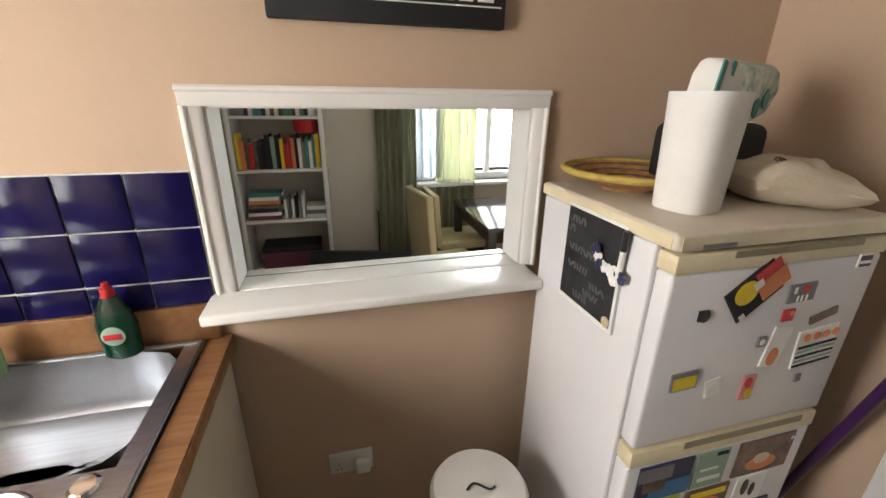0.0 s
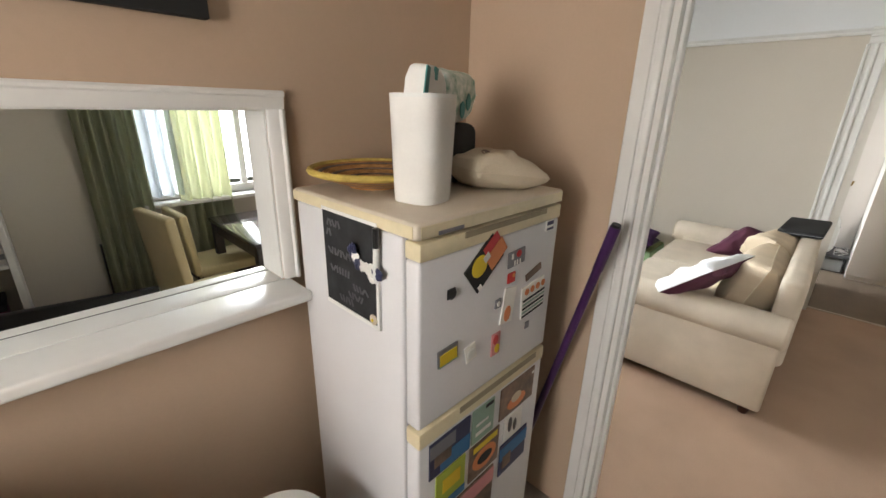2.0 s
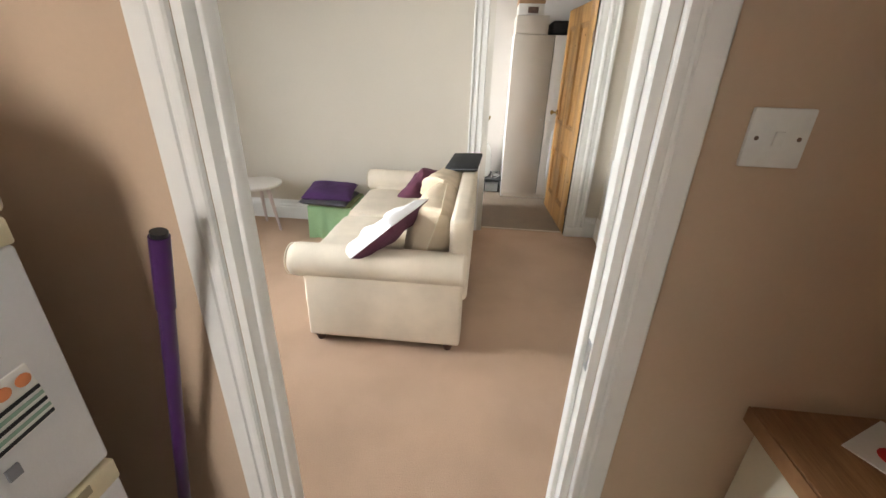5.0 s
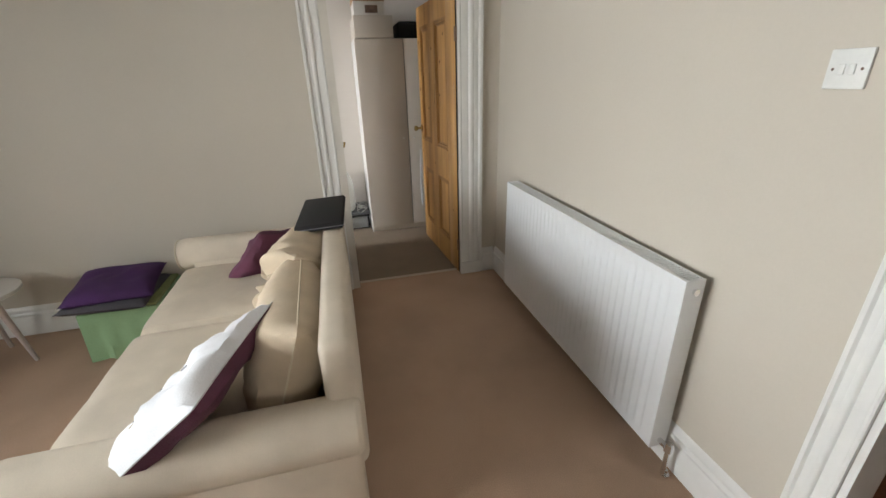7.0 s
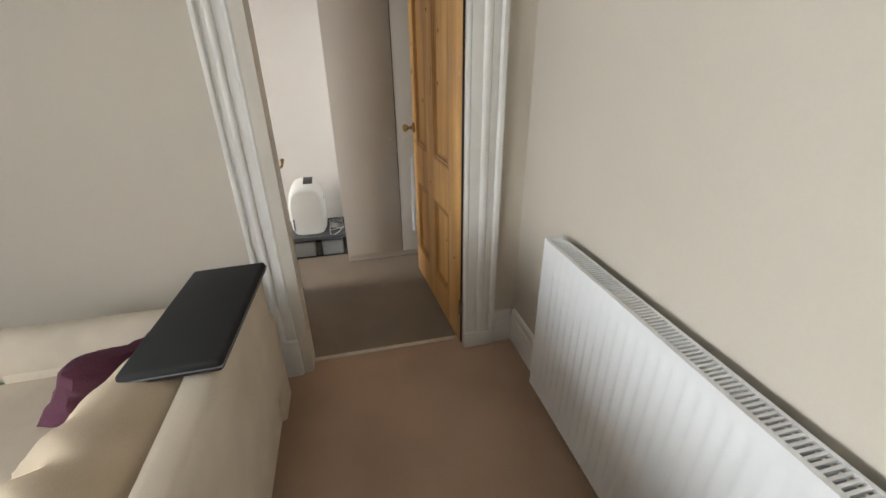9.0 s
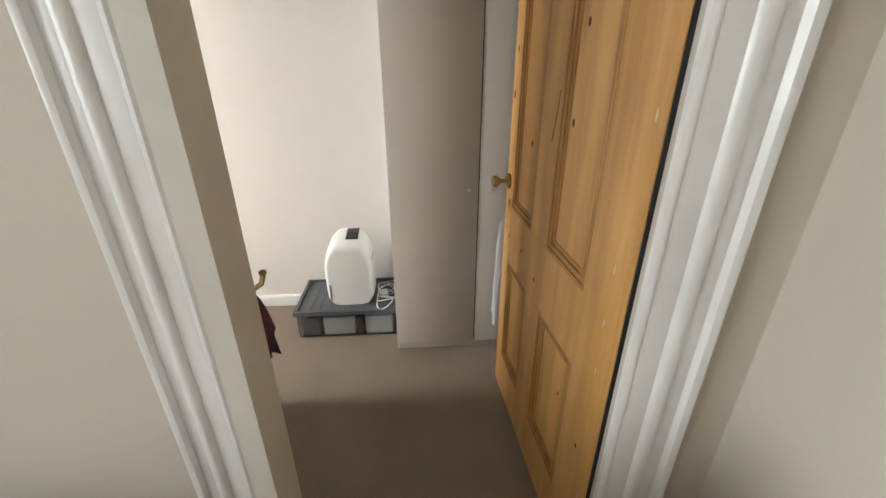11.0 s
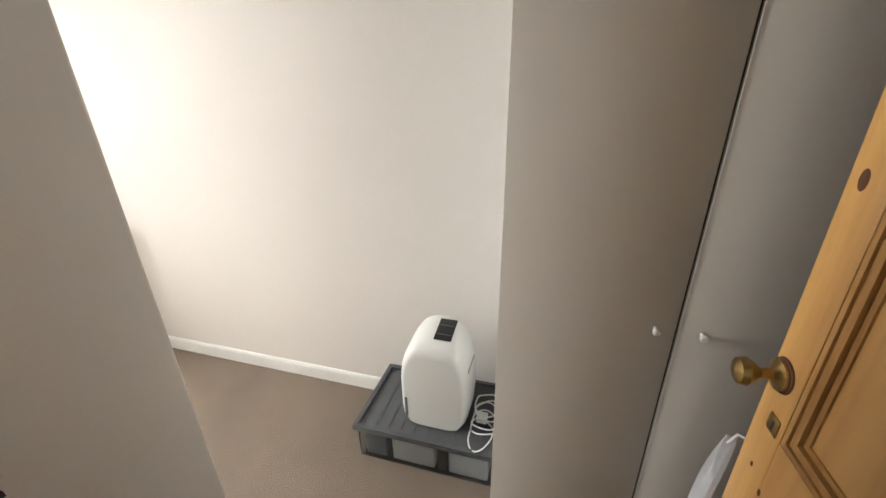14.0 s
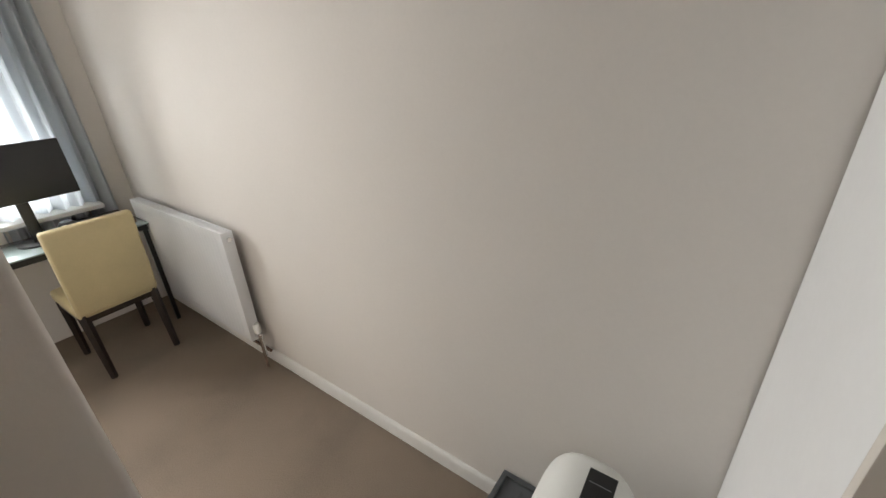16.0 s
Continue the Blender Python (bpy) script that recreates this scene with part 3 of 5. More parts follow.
def socket():
    s = thing("double_socket", (0.91, 1.549, 0.4), "white double wall socket with a plug", "socket")
    part("plate", box(0.838, 0.982, 1.54, 1.5495, 0.357, 0.443, 0.003), PLASTIC_W, s)
    for x in (0.868, 0.935):
        part("rocker", box(x - 0.006, x + 0.006, 1.536, 1.54, 0.415, 0.43, 0.001), PLASTIC_W, s)
    part("plug", box(0.925, 0.972, 1.512, 1.5395, 0.365, 0.412, 0.006), PLASTIC_W, s)
    part("holes", boxes((0.866, 0.87, 1.5385, 1.5397, 0.392, 0.4), (0.858, 0.863, 1.5385, 1.5397, 0.375, 0.379), (0.873, 0.878, 1.5385, 1.5397, 0.375, 0.379)), DARKGAP, s)


socket()


def pedal_bin():
    b = thing("kitchen_bin", (1.24, 1.19, 0), "white round kitchen bin with a dark wire handle", "bin")
    part("body", lathe([(0.10, 0.0), (0.105, 0.01), (0.125, 0.56)], at=(1.24, 1.19, 0), n=36), PLASTIC_W, b)
    lid = part("lid", lathe([(0.131, 0.5605), (0.133, 0.585), (0.122, 0.604), (0.06, 0.614), (0.004, 0.616)], at=(1.24, 1.19, 0), n=36), PLASTIC_W, b)
    part("handle", tube([(1.20 + 0.075 * k / 12, 1.175 + 0.012 * math.sin(k / 12 * 6.0) - 0.004 * k / 12, 0.6195 + 0.006 * math.sin(k / 12 * math.pi)) for k in range(13)], 0.0032), DARKGAP, lid, "dark curved wire handle")


pedal_bin()


def wall_print():
    p = thing("wall_print", (1.09, 1.54, 1.735), "dark canvas print with pale lettering bands", "picture")
    part("canvas", box(0.815, 1.373, 1.522, 1.5495, 1.737, 2.42, 0.003), BLACKM, p)
    z = 1.782
    part("line", box(0.9, 1.36, 1.5195, 1.5218, z, z + 0.003), PAPER, p)
    for row in range(5):
        z0 = 1.793 + row * 0.11
        x = 0.84
        while x < 1.34:
            wdt = random.uniform(0.018, 0.05)
            part("letter_bar", box(x, min(x + wdt, 1.355), 1.519, 1.5218, z0, z0 + 0.075), PAPER, p)
            x += wdt + 0.012


wall_print()


def fridge_freezer():
    f = thing("fridge_freezer", (1.77, 1.23, 0), "white fridge freezer with yellowed trim and magnets", "fridge")
    part("body", box(1.5, 2.043, 1.035, 1.46, 0.03, 1.326, 0.006, 3), FRIDGE, f)
    part("top", box(1.494, 2.05, 0.985, 1.465, 1.3262, 1.362, 0.01, 3), mat("worktop_cap", (0.66, 0.58, 0.47), 0.4, 0.06, 6), f, "yellowed plastic top")
    part("top_edge", boxes((1.4925, 1.4939, 0.995, 1.46, 1.332, 1.356), (1.505, 2.04, 0.9835, 0.9849, 1.330, 1.356)), YELLOWED, f)
    up = part("freezer_door", box(1.502, 2.041, 0.986, 1.03, 0.872, 1.283, 0.008, 3), FRIDGE, f)
    part("door_trim", box(1.502, 2.041, 0.983, 1.03, 1.2832, 1.322, 0.005), YELLOWED, up, "yellowed handle strip")
    # Both grip recesses are flat strips painted in their shadow colour.
    part("handle_recess_shade", box(1.63, 1.96, 0.981, 0.9828, 1.308, 1.3215), mat("handle_shadow", (0.3, 0.25, 0.16), 0.6), up)
    part("badge", box(1.55, 1.625, 0.9815, 0.9828, 1.332, 1.340), GREYP, up, "small grey badge")
    low = part("fridge_door", box(1.502, 2.041, 0.986, 1.03, 0.06, 0.818, 0.008, 3), FRIDGE, f)
    part("door_trim", box(1.502, 2.041, 0.983, 1.03, 0.8182, 0.864, 0.005), YELLOWED, low, "yellowed handle strip")
    part("handle_recess_shade", box(1.64, 1.99, 0.981, 0.9828, 0.845, 0.8625), mat("handle_shadow_low", (0.3, 0.25, 0.16), 0.6), low)
    part("gasket", box(1.51, 2.033, 1.0305, 1.0345, 0.06, 1.32), mat("grey_gasket", (0.3, 0.3, 0.3), 0.8), f)
    part("plinth", box(1.51, 2.033, 1.05, 1.45, 0, 0.0295), BLACK, f)


fridge_freezer()


def magnet(label, x0, x1, z0, z1, base, extra=(), tilt=0.0, y=0.986, category="magnet", name="fridge_magnet"):
    """A flat magnet or picture on the fridge front, with its printed shapes."""
    t = thing(name, ((x0 + x1) / 2, y, z0), label, category, "fridge magnets")
    cx, cz = (x0 + x1) / 2, (z0 + z1) / 2
    turn = Matrix.Translation((cx, y, cz)) @ Matrix.Rotation(radians(tilt), 4, "Y") @ Matrix.Translation((-cx, -y, -cz))
    part("card", moved(box(x0, x1, y - 0.0045, y - 0.0005, z0, z1, 0.0008, 1), turn), base, t)
    for k, (u0, u1, v0, v1, m, rnd) in enumerate(extra):
        a, b, c, d = x0 + (x1 - x0) * u0, x0 + (x1 - x0) * u1, z0 + (z1 - z0) * v0, z0 + (z1 - z0) * v1
        lift = 0.005 + 0.0006 * k
        if rnd:
            sh = moved(lathe([(0.5, 0), (0.5, 0.001), (0.4, 0.0014)], n=18), Matrix.Translation(((a + b) / 2, y - lift + 0.0002, (c + d) / 2)) @ Matrix.Diagonal((b - a, 1, d - c, 1)) @ Matrix.Rotation(radians(90), 4, "X"))
        else:
            sh = box(a, b, y - lift - 0.001, y - lift + 0.0002, c, d)
        part("print", moved(sh, turn), m, t)
    return t


magnet("black postcard magnet with yellow disc and red card", 1.645, 1.765, 1.19, 1.272, BLACKM, ((0.12, 0.6, 0.35, 0.95, YELLOW, 1), (0.55, 1.15, 0.1, 0.62, ORANGE, 0), (0.6, 1.1, 0.65, 0.95, RED, 0), (0.05, 0.16, 0.04, 0.2, PAPER, 0), (0.5, 0.68, 0.55, 0.75, PAPER, 0)), -38)
magnet("grey souvenir magnet with red heart and pale letters", 1.80, 1.873, 1.192, 1.234, GREYP, ((0.45, 0.75, 0.5, 0.95, RED, 1), (0.15, 0.25, 0.55, 0.9, PAPER, 0), (0.3, 0.36, 0.1, 0.42, PAPER, 0), (0.44, 0.5, 0.1, 0.42, PAPER, 0), (0.6, 0.66, 0.1, 0.42, PAPER, 0)), -3)
magnet("white apron magnet with striped base and sunflowers", 1.878, 1.992, 1.02, 1.118, PAPER, [(0.02, 0.98, 0.04 + 0.13 * k, 0.10 + 0.13 * k, (BLACKM, GREENP)[k % 2], 0) for k in range(5)] + [(0.08 + 0.23 * k, 0.26 + 0.23 * k, 0.74, 0.94, ORANGE, 1) for k in range(4)], -5)
magnet("small brown wooden magnet", 1.89, 1.965, 1.138, 1.158, BROWN, (), -16)
magnet("small red strawberry magnet", 1.805, 1.836, 1.148, 1.176, RED, ((0.5, 0.9, 0.5, 0.9, ORANGE, 1),))
magnet("white tag magnet with an orange figure", 1.79, 1.842, 1.035, 1.135, PAPER, ((0.2, 0.75, 0.05, 0.5, ORANGE, 1),), 8)
magnet("small pale metal magnet", 1.758, 1.782, 1.093, 1.118, GREYP, ((0.2, 0.8, 0.2, 0.8, PAPER, 1),))
magnet("small pale metal magnet", 1.912, 1.93, 0.975, 0.996, GREYP)
magnet("pink and red figure magnet", 1.755, 1.79, 0.955, 1.02, PINK, ((0.1, 0.7, 0.5, 0.95, RED, 1), (0.3, 0.9, 0.1, 0.5, YELLOW, 1)))
magnet("small white ornament fridge magnet", 1.652, 1.69, 0.985, 1.03, PAPER, ((0.1, 0.9, 0.2, 0.8, PLASTIC_W, 1),), -12)
magnet("yellow taxi picture magnet", 1.556, 1.622, 1.018, 1.062, GREYP, ((0.08, 0.92, 0.1, 0.75, YELLOW, 0), (0.02, 0.98, 0.02, 0.1, GREENP, 0)), -3)
magnet("small round black plastic magnet", 1.582, 1.606, 1.179, 1.203, BLACK, ((-0.05, 1.05, -0.05, 1.05, BLACK, 1),))
magnet("blue and white energy sticker", 1.968, 2.004, 1.255, 1.285, PAPER, ((0.05, 0.95, 0.55, 0.9, NAVY, 0), (0.05, 0.95, 0.1, 0.3, NAVY, 0)))
magnet("blue harbour photograph on the fridge", 1.535, 1.685, 0.70, 0.812, NAVY, ((0.25, 1.0, 0.05, 0.5, BLUE, 0), (0.0, 0.6, 0.6, 0.95, GREYP, 0), (0.1, 0.5, 0.3, 0.6, BROWN, 0)), 0, category="photo", name="fridge_photo")
magnet("pale green patterned card", 1.695, 1.79, 0.70, 0.812, GREENP, ((0.15, 0.85, 0.2, 0.3, PAPER, 0), (0.15, 0.7, 0.5, 0.56, PAPER, 0), (0.55, 0.9, 0.88, 0.97, BLACKM, 0)), 0, category="photo", name="fridge_photo")
magnet("dark brown photograph of bread", 1.82, 1.995, 0.70, 0.812, BROWN, ((0.2, 0.75, 0.1, 0.5, ORANGE, 1), (0.3, 0.6, 0.3, 0.6, CANVAS, 1), (0.9, 0.96, 0.8, 0.9, PAPER, 1)), 0, category="photo", name="fridge_photo")
magnet("lime and yellow travel card", 1.56, 1.672, 0.565, 0.693, LIME, ((0.0, 1.0, 0.0, 0.2, BLUE, 0), (0.2, 0.8, 0.45, 0.8, YELLOW, 0)), 0, category="photo", name="fridge_photo")
magnet("orange food photograph on the fridge", 1.69, 1.825, 0.565, 0.69, BROWN, ((0.1, 0.9, 0.15, 0.75, ORANGE, 1), (0.25, 0.75, 0.3, 0.6, BLACKM, 1), (0.1, 0.9, 0.8, 0.95, YELLOW, 0)), 0, category="photo", name="fridge_photo")
magnet("white card with two dark birds", 1.85, 1.945, 0.60, 0.692, PAPER, ((0.2, 0.42, 0.3, 0.9, BLACK, 1), (0.5, 0.68, 0.2, 0.7, BLACK, 1)), 0, category="photo", name="fridge_photo")
magnet("blue city photograph on the fridge", 1.84, 1.985, 0.47, 0.592, NAVY, ((0.0, 1.0, 0.5, 0.9, BLUE, 0), (0.1, 0.4, 0.2, 0.6, BROWN, 0)), 0, category="photo", name="fridge_photo")
magnet("brown street photograph on the fridge", 1.62, 1.81, 0.40, 0.552, BROWN, ((0.0, 1.0, 0.6, 0.95, PINK, 0), (0.2, 0.5, 0.2, 0.5, GREYP, 0)), 0, category="photo", name="fridge_photo")


def memo_board():
    b = thing("memo_board", (1.495, 1.21, 1.09), "black chalk memo board on the fridge side", "memo board")
    part("frame", boxes((1.491, 1.4985, 1.104, 1.32, 1.088, 1.098), (1.491, 1.4985, 1.104, 1.32, 1.332, 1.34), (1.491, 1.4985, 1.104, 1.112, 1.098, 1.332)), PLASTIC_W, b)
    part("board", box(1.493, 1.4985, 1.112, 1.32, 1.098, 1.332), SLATE, b)
    for z, y0, y1 in ((1.305, 1.25, 1.31), (1.28, 1.29, 1.312), (1.235, 1.2, 1.3), (1.19, 1.22, 1.3), (1.165, 1.15, 1.2), (1.14, 1.17, 1.23), (1.12, 1.21, 1.26)):
        y = y0
        while y < y1:
            part("chalk_mark", moved(box(-0.0004, 0.0004, -0.003, 0.003, -0.009, 0.009), pose(1.4924, y, z, random.uniform(-40, 40), 0, 0)), CHALK, b)
            y += 0.012
    m = thing("marker_pen", (1.485, 1.1, 1.2), "black and white marker clipped to the board", "pen")
    part("barrel", rod((1.4845, 1.103, 1.215), (1.4845, 1.1, 1.29), 0.006), PLASTIC_W, m)
    part("cap", rod((1.4845, 1.1, 1.29), (1.4845, 1.099, 1.333), 0.0068), BLACK, m)
    fl = thing("flower_garland", (1.485, 1.13, 1.24), "blue and white artificial flowers on the board", "flowers")
    for k, (y, z, mt) in enumerate(((1.19, 1.262, NAVY), (1.175, 1.25, PAPER), (1.165, 1.236, NAVY), (1.15, 1.236, PAPER), (1.13, 1.235, PAPER), (1.115, 1.237, PAPER), (1.10, 1.235, NAVY), (1.112, 1.22, PAPER), (1.092, 1.232, NAVY), (1.18, 1.268, NAVY))):
        f = bmesh.new()
        for q in range(5):
            a = q * 1.2566
            join(f, moved(lathe([(0.004, 0), (0.0085, 0.001), (0.005, 0.003)], n=8), pose(1.484, y + 0.007 * math.cos(a), z + 0.007 * math.sin(a), random.uniform(-25, 25), -90, 0)))
        part("flower", f, mt, fl)
    bt = thing("button_magnet", (1.49, 1.118, 1.1), "cream flower button magnet on the board", "magnet", "fridge magnets")
    part("button", moved(lathe([(0.012, 0), (0.013, 0.003), (0.006, 0.005)], n=14), pose(1.4905, 1.122, 1.112, 0, -90, 0)), CANVAS, bt)
    part("centre", moved(lathe([(0.004, 0), (0.003, 0.002)], n=10), pose(1.4853, 1.122, 1.112, 0, -90, 0)), YELLOW, bt)


memo_board()


def fridge_top_things():
    zt = 1.3625
    c = thing("paper_bin", (1.655, 1.135, zt), "tall white tapered container on the fridge", "container")
    b = lathe([(0.056, 0), (0.058, 0.004), (0.066, 0.232), (0.063, 0.232), (0.055, 0.006)], n=48)
    for v in b.verts:
        a = math.atan2(v.co.y, v.co.x)
        k = 0.97 / (abs(math.cos(a)) ** 3.4 + abs(math.sin(a)) ** 3.4) ** (1 / 3.4)
        v.co.x, v.co.y = v.co.x * k, v.co.y * k
    rim = b.copy()
    bmesh.ops.bisect_plane(b, geom=b.verts[:] + b.edges[:] + b.faces[:], plane_co=(0, 0, 0.224), plane_no=(0, 0, 1), clear_outer=True)
    bmesh.ops.bisect_plane(rim, geom=rim.verts[:] + rim.edges[:] + rim.faces[:], plane_co=(0, 0, 0.224), plane_no=(0, 0, 1), clear_inner=True)
    moved(b, pose(1.65, 1.135, zt, 0, 0, 12))
    part("rim", moved(rim, pose(1.65, 1.135, zt, 0, 0, 12)), PLASTIC_W, c, "slightly rounded white rim")
    part("body", b, PAPER, c)
    pk = thing("wipes_packet", (1.70, 1.15, zt + 0.1), "teal and green wrapped packet standing in the container", "packet")
    part("wrap", moved(pillow(0.10, 0.07, 0.20, 12, 6, 0.02, 0.006, 2), pose(1.66, 1.14, zt + 0.19, 0, 4, 20)), PAPER, pk)
    for k in range(2):
        part("stripe", moved(box(-0.008, 0.008, -0.002, 0.002, -0.03, 0.03, 0.001), pose(1.625 + 0.036 * k, 1.098 + 0.013 * k, zt + 0.255, 0, 14, 20)), TEAL, pk)
    fl2 = thing("wipes_packet", (1.83, 1.25, zt), "green printed packet lying on a dark box", "packet")
    part("wrap", moved(pillow(0.17, 0.12, 0.13, 14, 6, 0.03, 0.012, 5), pose(1.845, 1.26, zt + 0.235, 8, -8, 15)), FOIL, fl2)
    for k in range(4):
        part("leaf_print", moved(lathe([(0.014, 0), (0.012, 0.003)], n=10), pose(1.80 + 0.03 * k, 1.196 + 0.006 * k, zt + 0.22 + 0.022 * math.sin(k * 2.1), 90, 0, 15) @ Matrix.Diagonal((1, 1.7, 1, 1))), TEAL, fl2)
    k = thing("black_gadget", (1.87, 1.30, zt), "black plastic kitchen gadget on the fridge", "gadget")
    part("body", box(1.76, 1.955, 1.22, 1.40, zt, zt + 0.165, 0.03, 4), BLACKM, k)
    part("arm", rod((1.735, 1.30, zt), (1.735, 1.30, zt + 0.2), 0.011), BLACK, k)
    part("top_knob", box(1.722, 1.752, 1.285, 1.315, zt + 0.2, zt + 0.212, 0.004), BLACK, k)
    s = thing("woven_basket", (1.68, 1.37, zt), "shallow woven straw basket with yellow rim", "basket")
    at = (1.672, 1.345, zt)
    for q in range(10):
        part("coil", moved(torus(0.06 + 0.0105 * q, 0.0075), pose(at[0], at[1], at[2] + 0.008 + 0.0035 * q)), (WICKER, WICKER, BROWN)[q % 3], s)
    part("base", lathe([(0.07, 0), (0.072, 0.006), (0.01, 0.007)], at=at), WICKER, s)
    part("rim", moved(torus(0.167, 0.0085), pose(at[0], at[1], at[2] + 0.045)), WICKER_RIM, s, "yellow bound rim")
    bag = thing("canvas_pouch", (1.97, 1.17, zt), "cream canvas pouch with dark lettering strokes", "pouch")
    part("pouch", moved(pillow(0.235, 0.25, 0.10, 24, 2.4, 0.07, 0.03, 9), pose(1.925, 1.15, zt + 0.044, 0, 7, -18)), CANVAS, bag)
    for q in range(9):
        part("stitching", moved(tube([(0.014 * math.cos(v * 0.9), 0.011 * math.sin(v * 0.9), 0) for v in range(5 + q % 3)], 0.0018), pose(1.855 + 0.016 * q, 1.115 + 0.004 * q, zt + 0.0985 - 0.0025 * q, 25, 0, 20 * q)), BROWN, bag)


def torus(R, r, n=40, k=8):
    b = bmesh.new()
    ring = [[b.verts.new(((R + r * math.cos(2 * math.pi * j / k)) * math.cos(2 * math.pi * i / n), (R + r * math.cos(2 * math.pi * j / k)) * math.sin(2 * math.pi * i / n), r * math.sin(2 * math.pi * j / k))) for j in range(k)] for i in range(n)]
    for i in range(n):
        for j in range(k):
            p, q = ring[i], ring[(i + 1) % n]
            b.faces.new((p[j], q[j], q[(j + 1) % k], p[(j + 1) % k]))
    return b


fridge_top_things()

mop = thing("mop_pole", (2.2, 1.14, 0), "purple metal pole leaning against the wall", "pole")
part("shaft", rod((2.225, 1.172, 0.0), (2.142, 0.876, 1.20), 0.0135), PURPLE_POLE, mop)
part("grip", rod((2.1475, 0.8955, 1.12), (2.138, 0.861, 1.262), 0.0155), PURPLE_POLE, mop, "thicker dark purple grip")
part("tip", rod((2.138, 0.861, 1.262), (2.1375, 0.859, 1.27), 0.013), BLACK, mop)


def light_switch(name, at, axis, rockers, label):
    """A flush switch plate; axis is the way it faces."""
    s = thing(name, at, label, "light switch", m=Matrix.Translation(at) @ Vector(axis).to_track_quat("Z", "Y").to_matrix().to_4x4())
    part("plate", box(-0.043, 0.043, -0.043, 0.043, 0.0005, 0.009, 0.0025), PLASTIC_W, s)
    for k in range(rockers):
        off = 0 if rockers == 1 else (-0.011, 0.011)[k]
        part("rocker", moved(box(off - 0.0065, off + 0.0065, -0.011, 0.011, 0.0088, 0.013, 0.001), pose(0, 0, 0, 3, 0, 0)), PLASTIC_W, s)
    for q in (-0.03, 0.03):
        part("screw", moved(lathe([(0.0035, 0.0091), (0.003, 0.0098)], n=10), pose(q, 0, 0)), BROWN, s)
    return s


light_switch("light_switch", (2.2745, -0.069, 1.432), (-1, 0, 0), 1, "white single light switch on tan wall")
light_switch("light_switch", (3.295, -0.7795, 1.482), (0, 1, 0), 2, "white double light switch on grey wall")


def side_counter():
    w = thing("worktop", (2.0, -0.7, 0.87), "dark brown wooden worktop end", "worktop")
    part("surface", box(1.664, 2.274, -1.59, -0.206, 0.872, 0.912, 0.004), WORKTOP, w)
    part("edging", boxes((1.66, 2.274, -0.2055, -0.202, 0.874, 0.910), (1.66, 1.6635, -1.59, -0.2056, 0.874, 0.910)), WORKTOP, w, "dark worn edging strip")
    c = thing("base_cabinet", (2.0, -0.7, 0), "cream base cabinet under the worktop", "cabinet")
    part("body", box(1.70, 2.273, -1.59, -0.235, 0.1, 0.871, 0.003), mat("cabinet_white", (0.72, 0.68, 0.56), 0.45, 0.04, 4), c)
    part("plinth", box(1.74, 2.273, -1.59, -0.26, 0, 0.0995), CREAM_UNIT, c)
    part("panel_groove", box(1.72, 2.25, -0.2345, -0.233, 0.60, 0.606), GREYP, c)
    j = thing("glass_jar", (2.14, -0.43, 0.914), "amber glass jar with a pale label", "jar")
    part("jar", lathe([(0.045, 0), (0.05, 0.01), (0.05, 0.13), (0.038, 0.155), (0.036, 0.17)], at=(2.16, -0.425, 0.9145)), AMBER, j)
    part("lid", cyl(2.16, -0.425, 1.085, 1.105, 0.04), YELLOWED, j)
    part("label", lathe([(0.0505, 0.03), (0.0507, 0.06), (0.0505, 0.09)], at=(2.16, -0.425, 0.9145)), PAPER, j)
    k = thing("printed_leaflet", (2.12, -0.34, 0.914), "white leaflet with a red printed circle", "leaflet")
    part("sheet", moved(box(-0.05, 0.05, -0.07, 0.07, 0, 0.003), pose(2.185, -0.40, 0.913, 0, 0, 30)), PAPER, k)
    part("print", moved(lathe([(0.025, 0), (0.024, 0.001)], n=18), pose(2.17, -0.385, 0.9163)), RED, k)


side_counter()


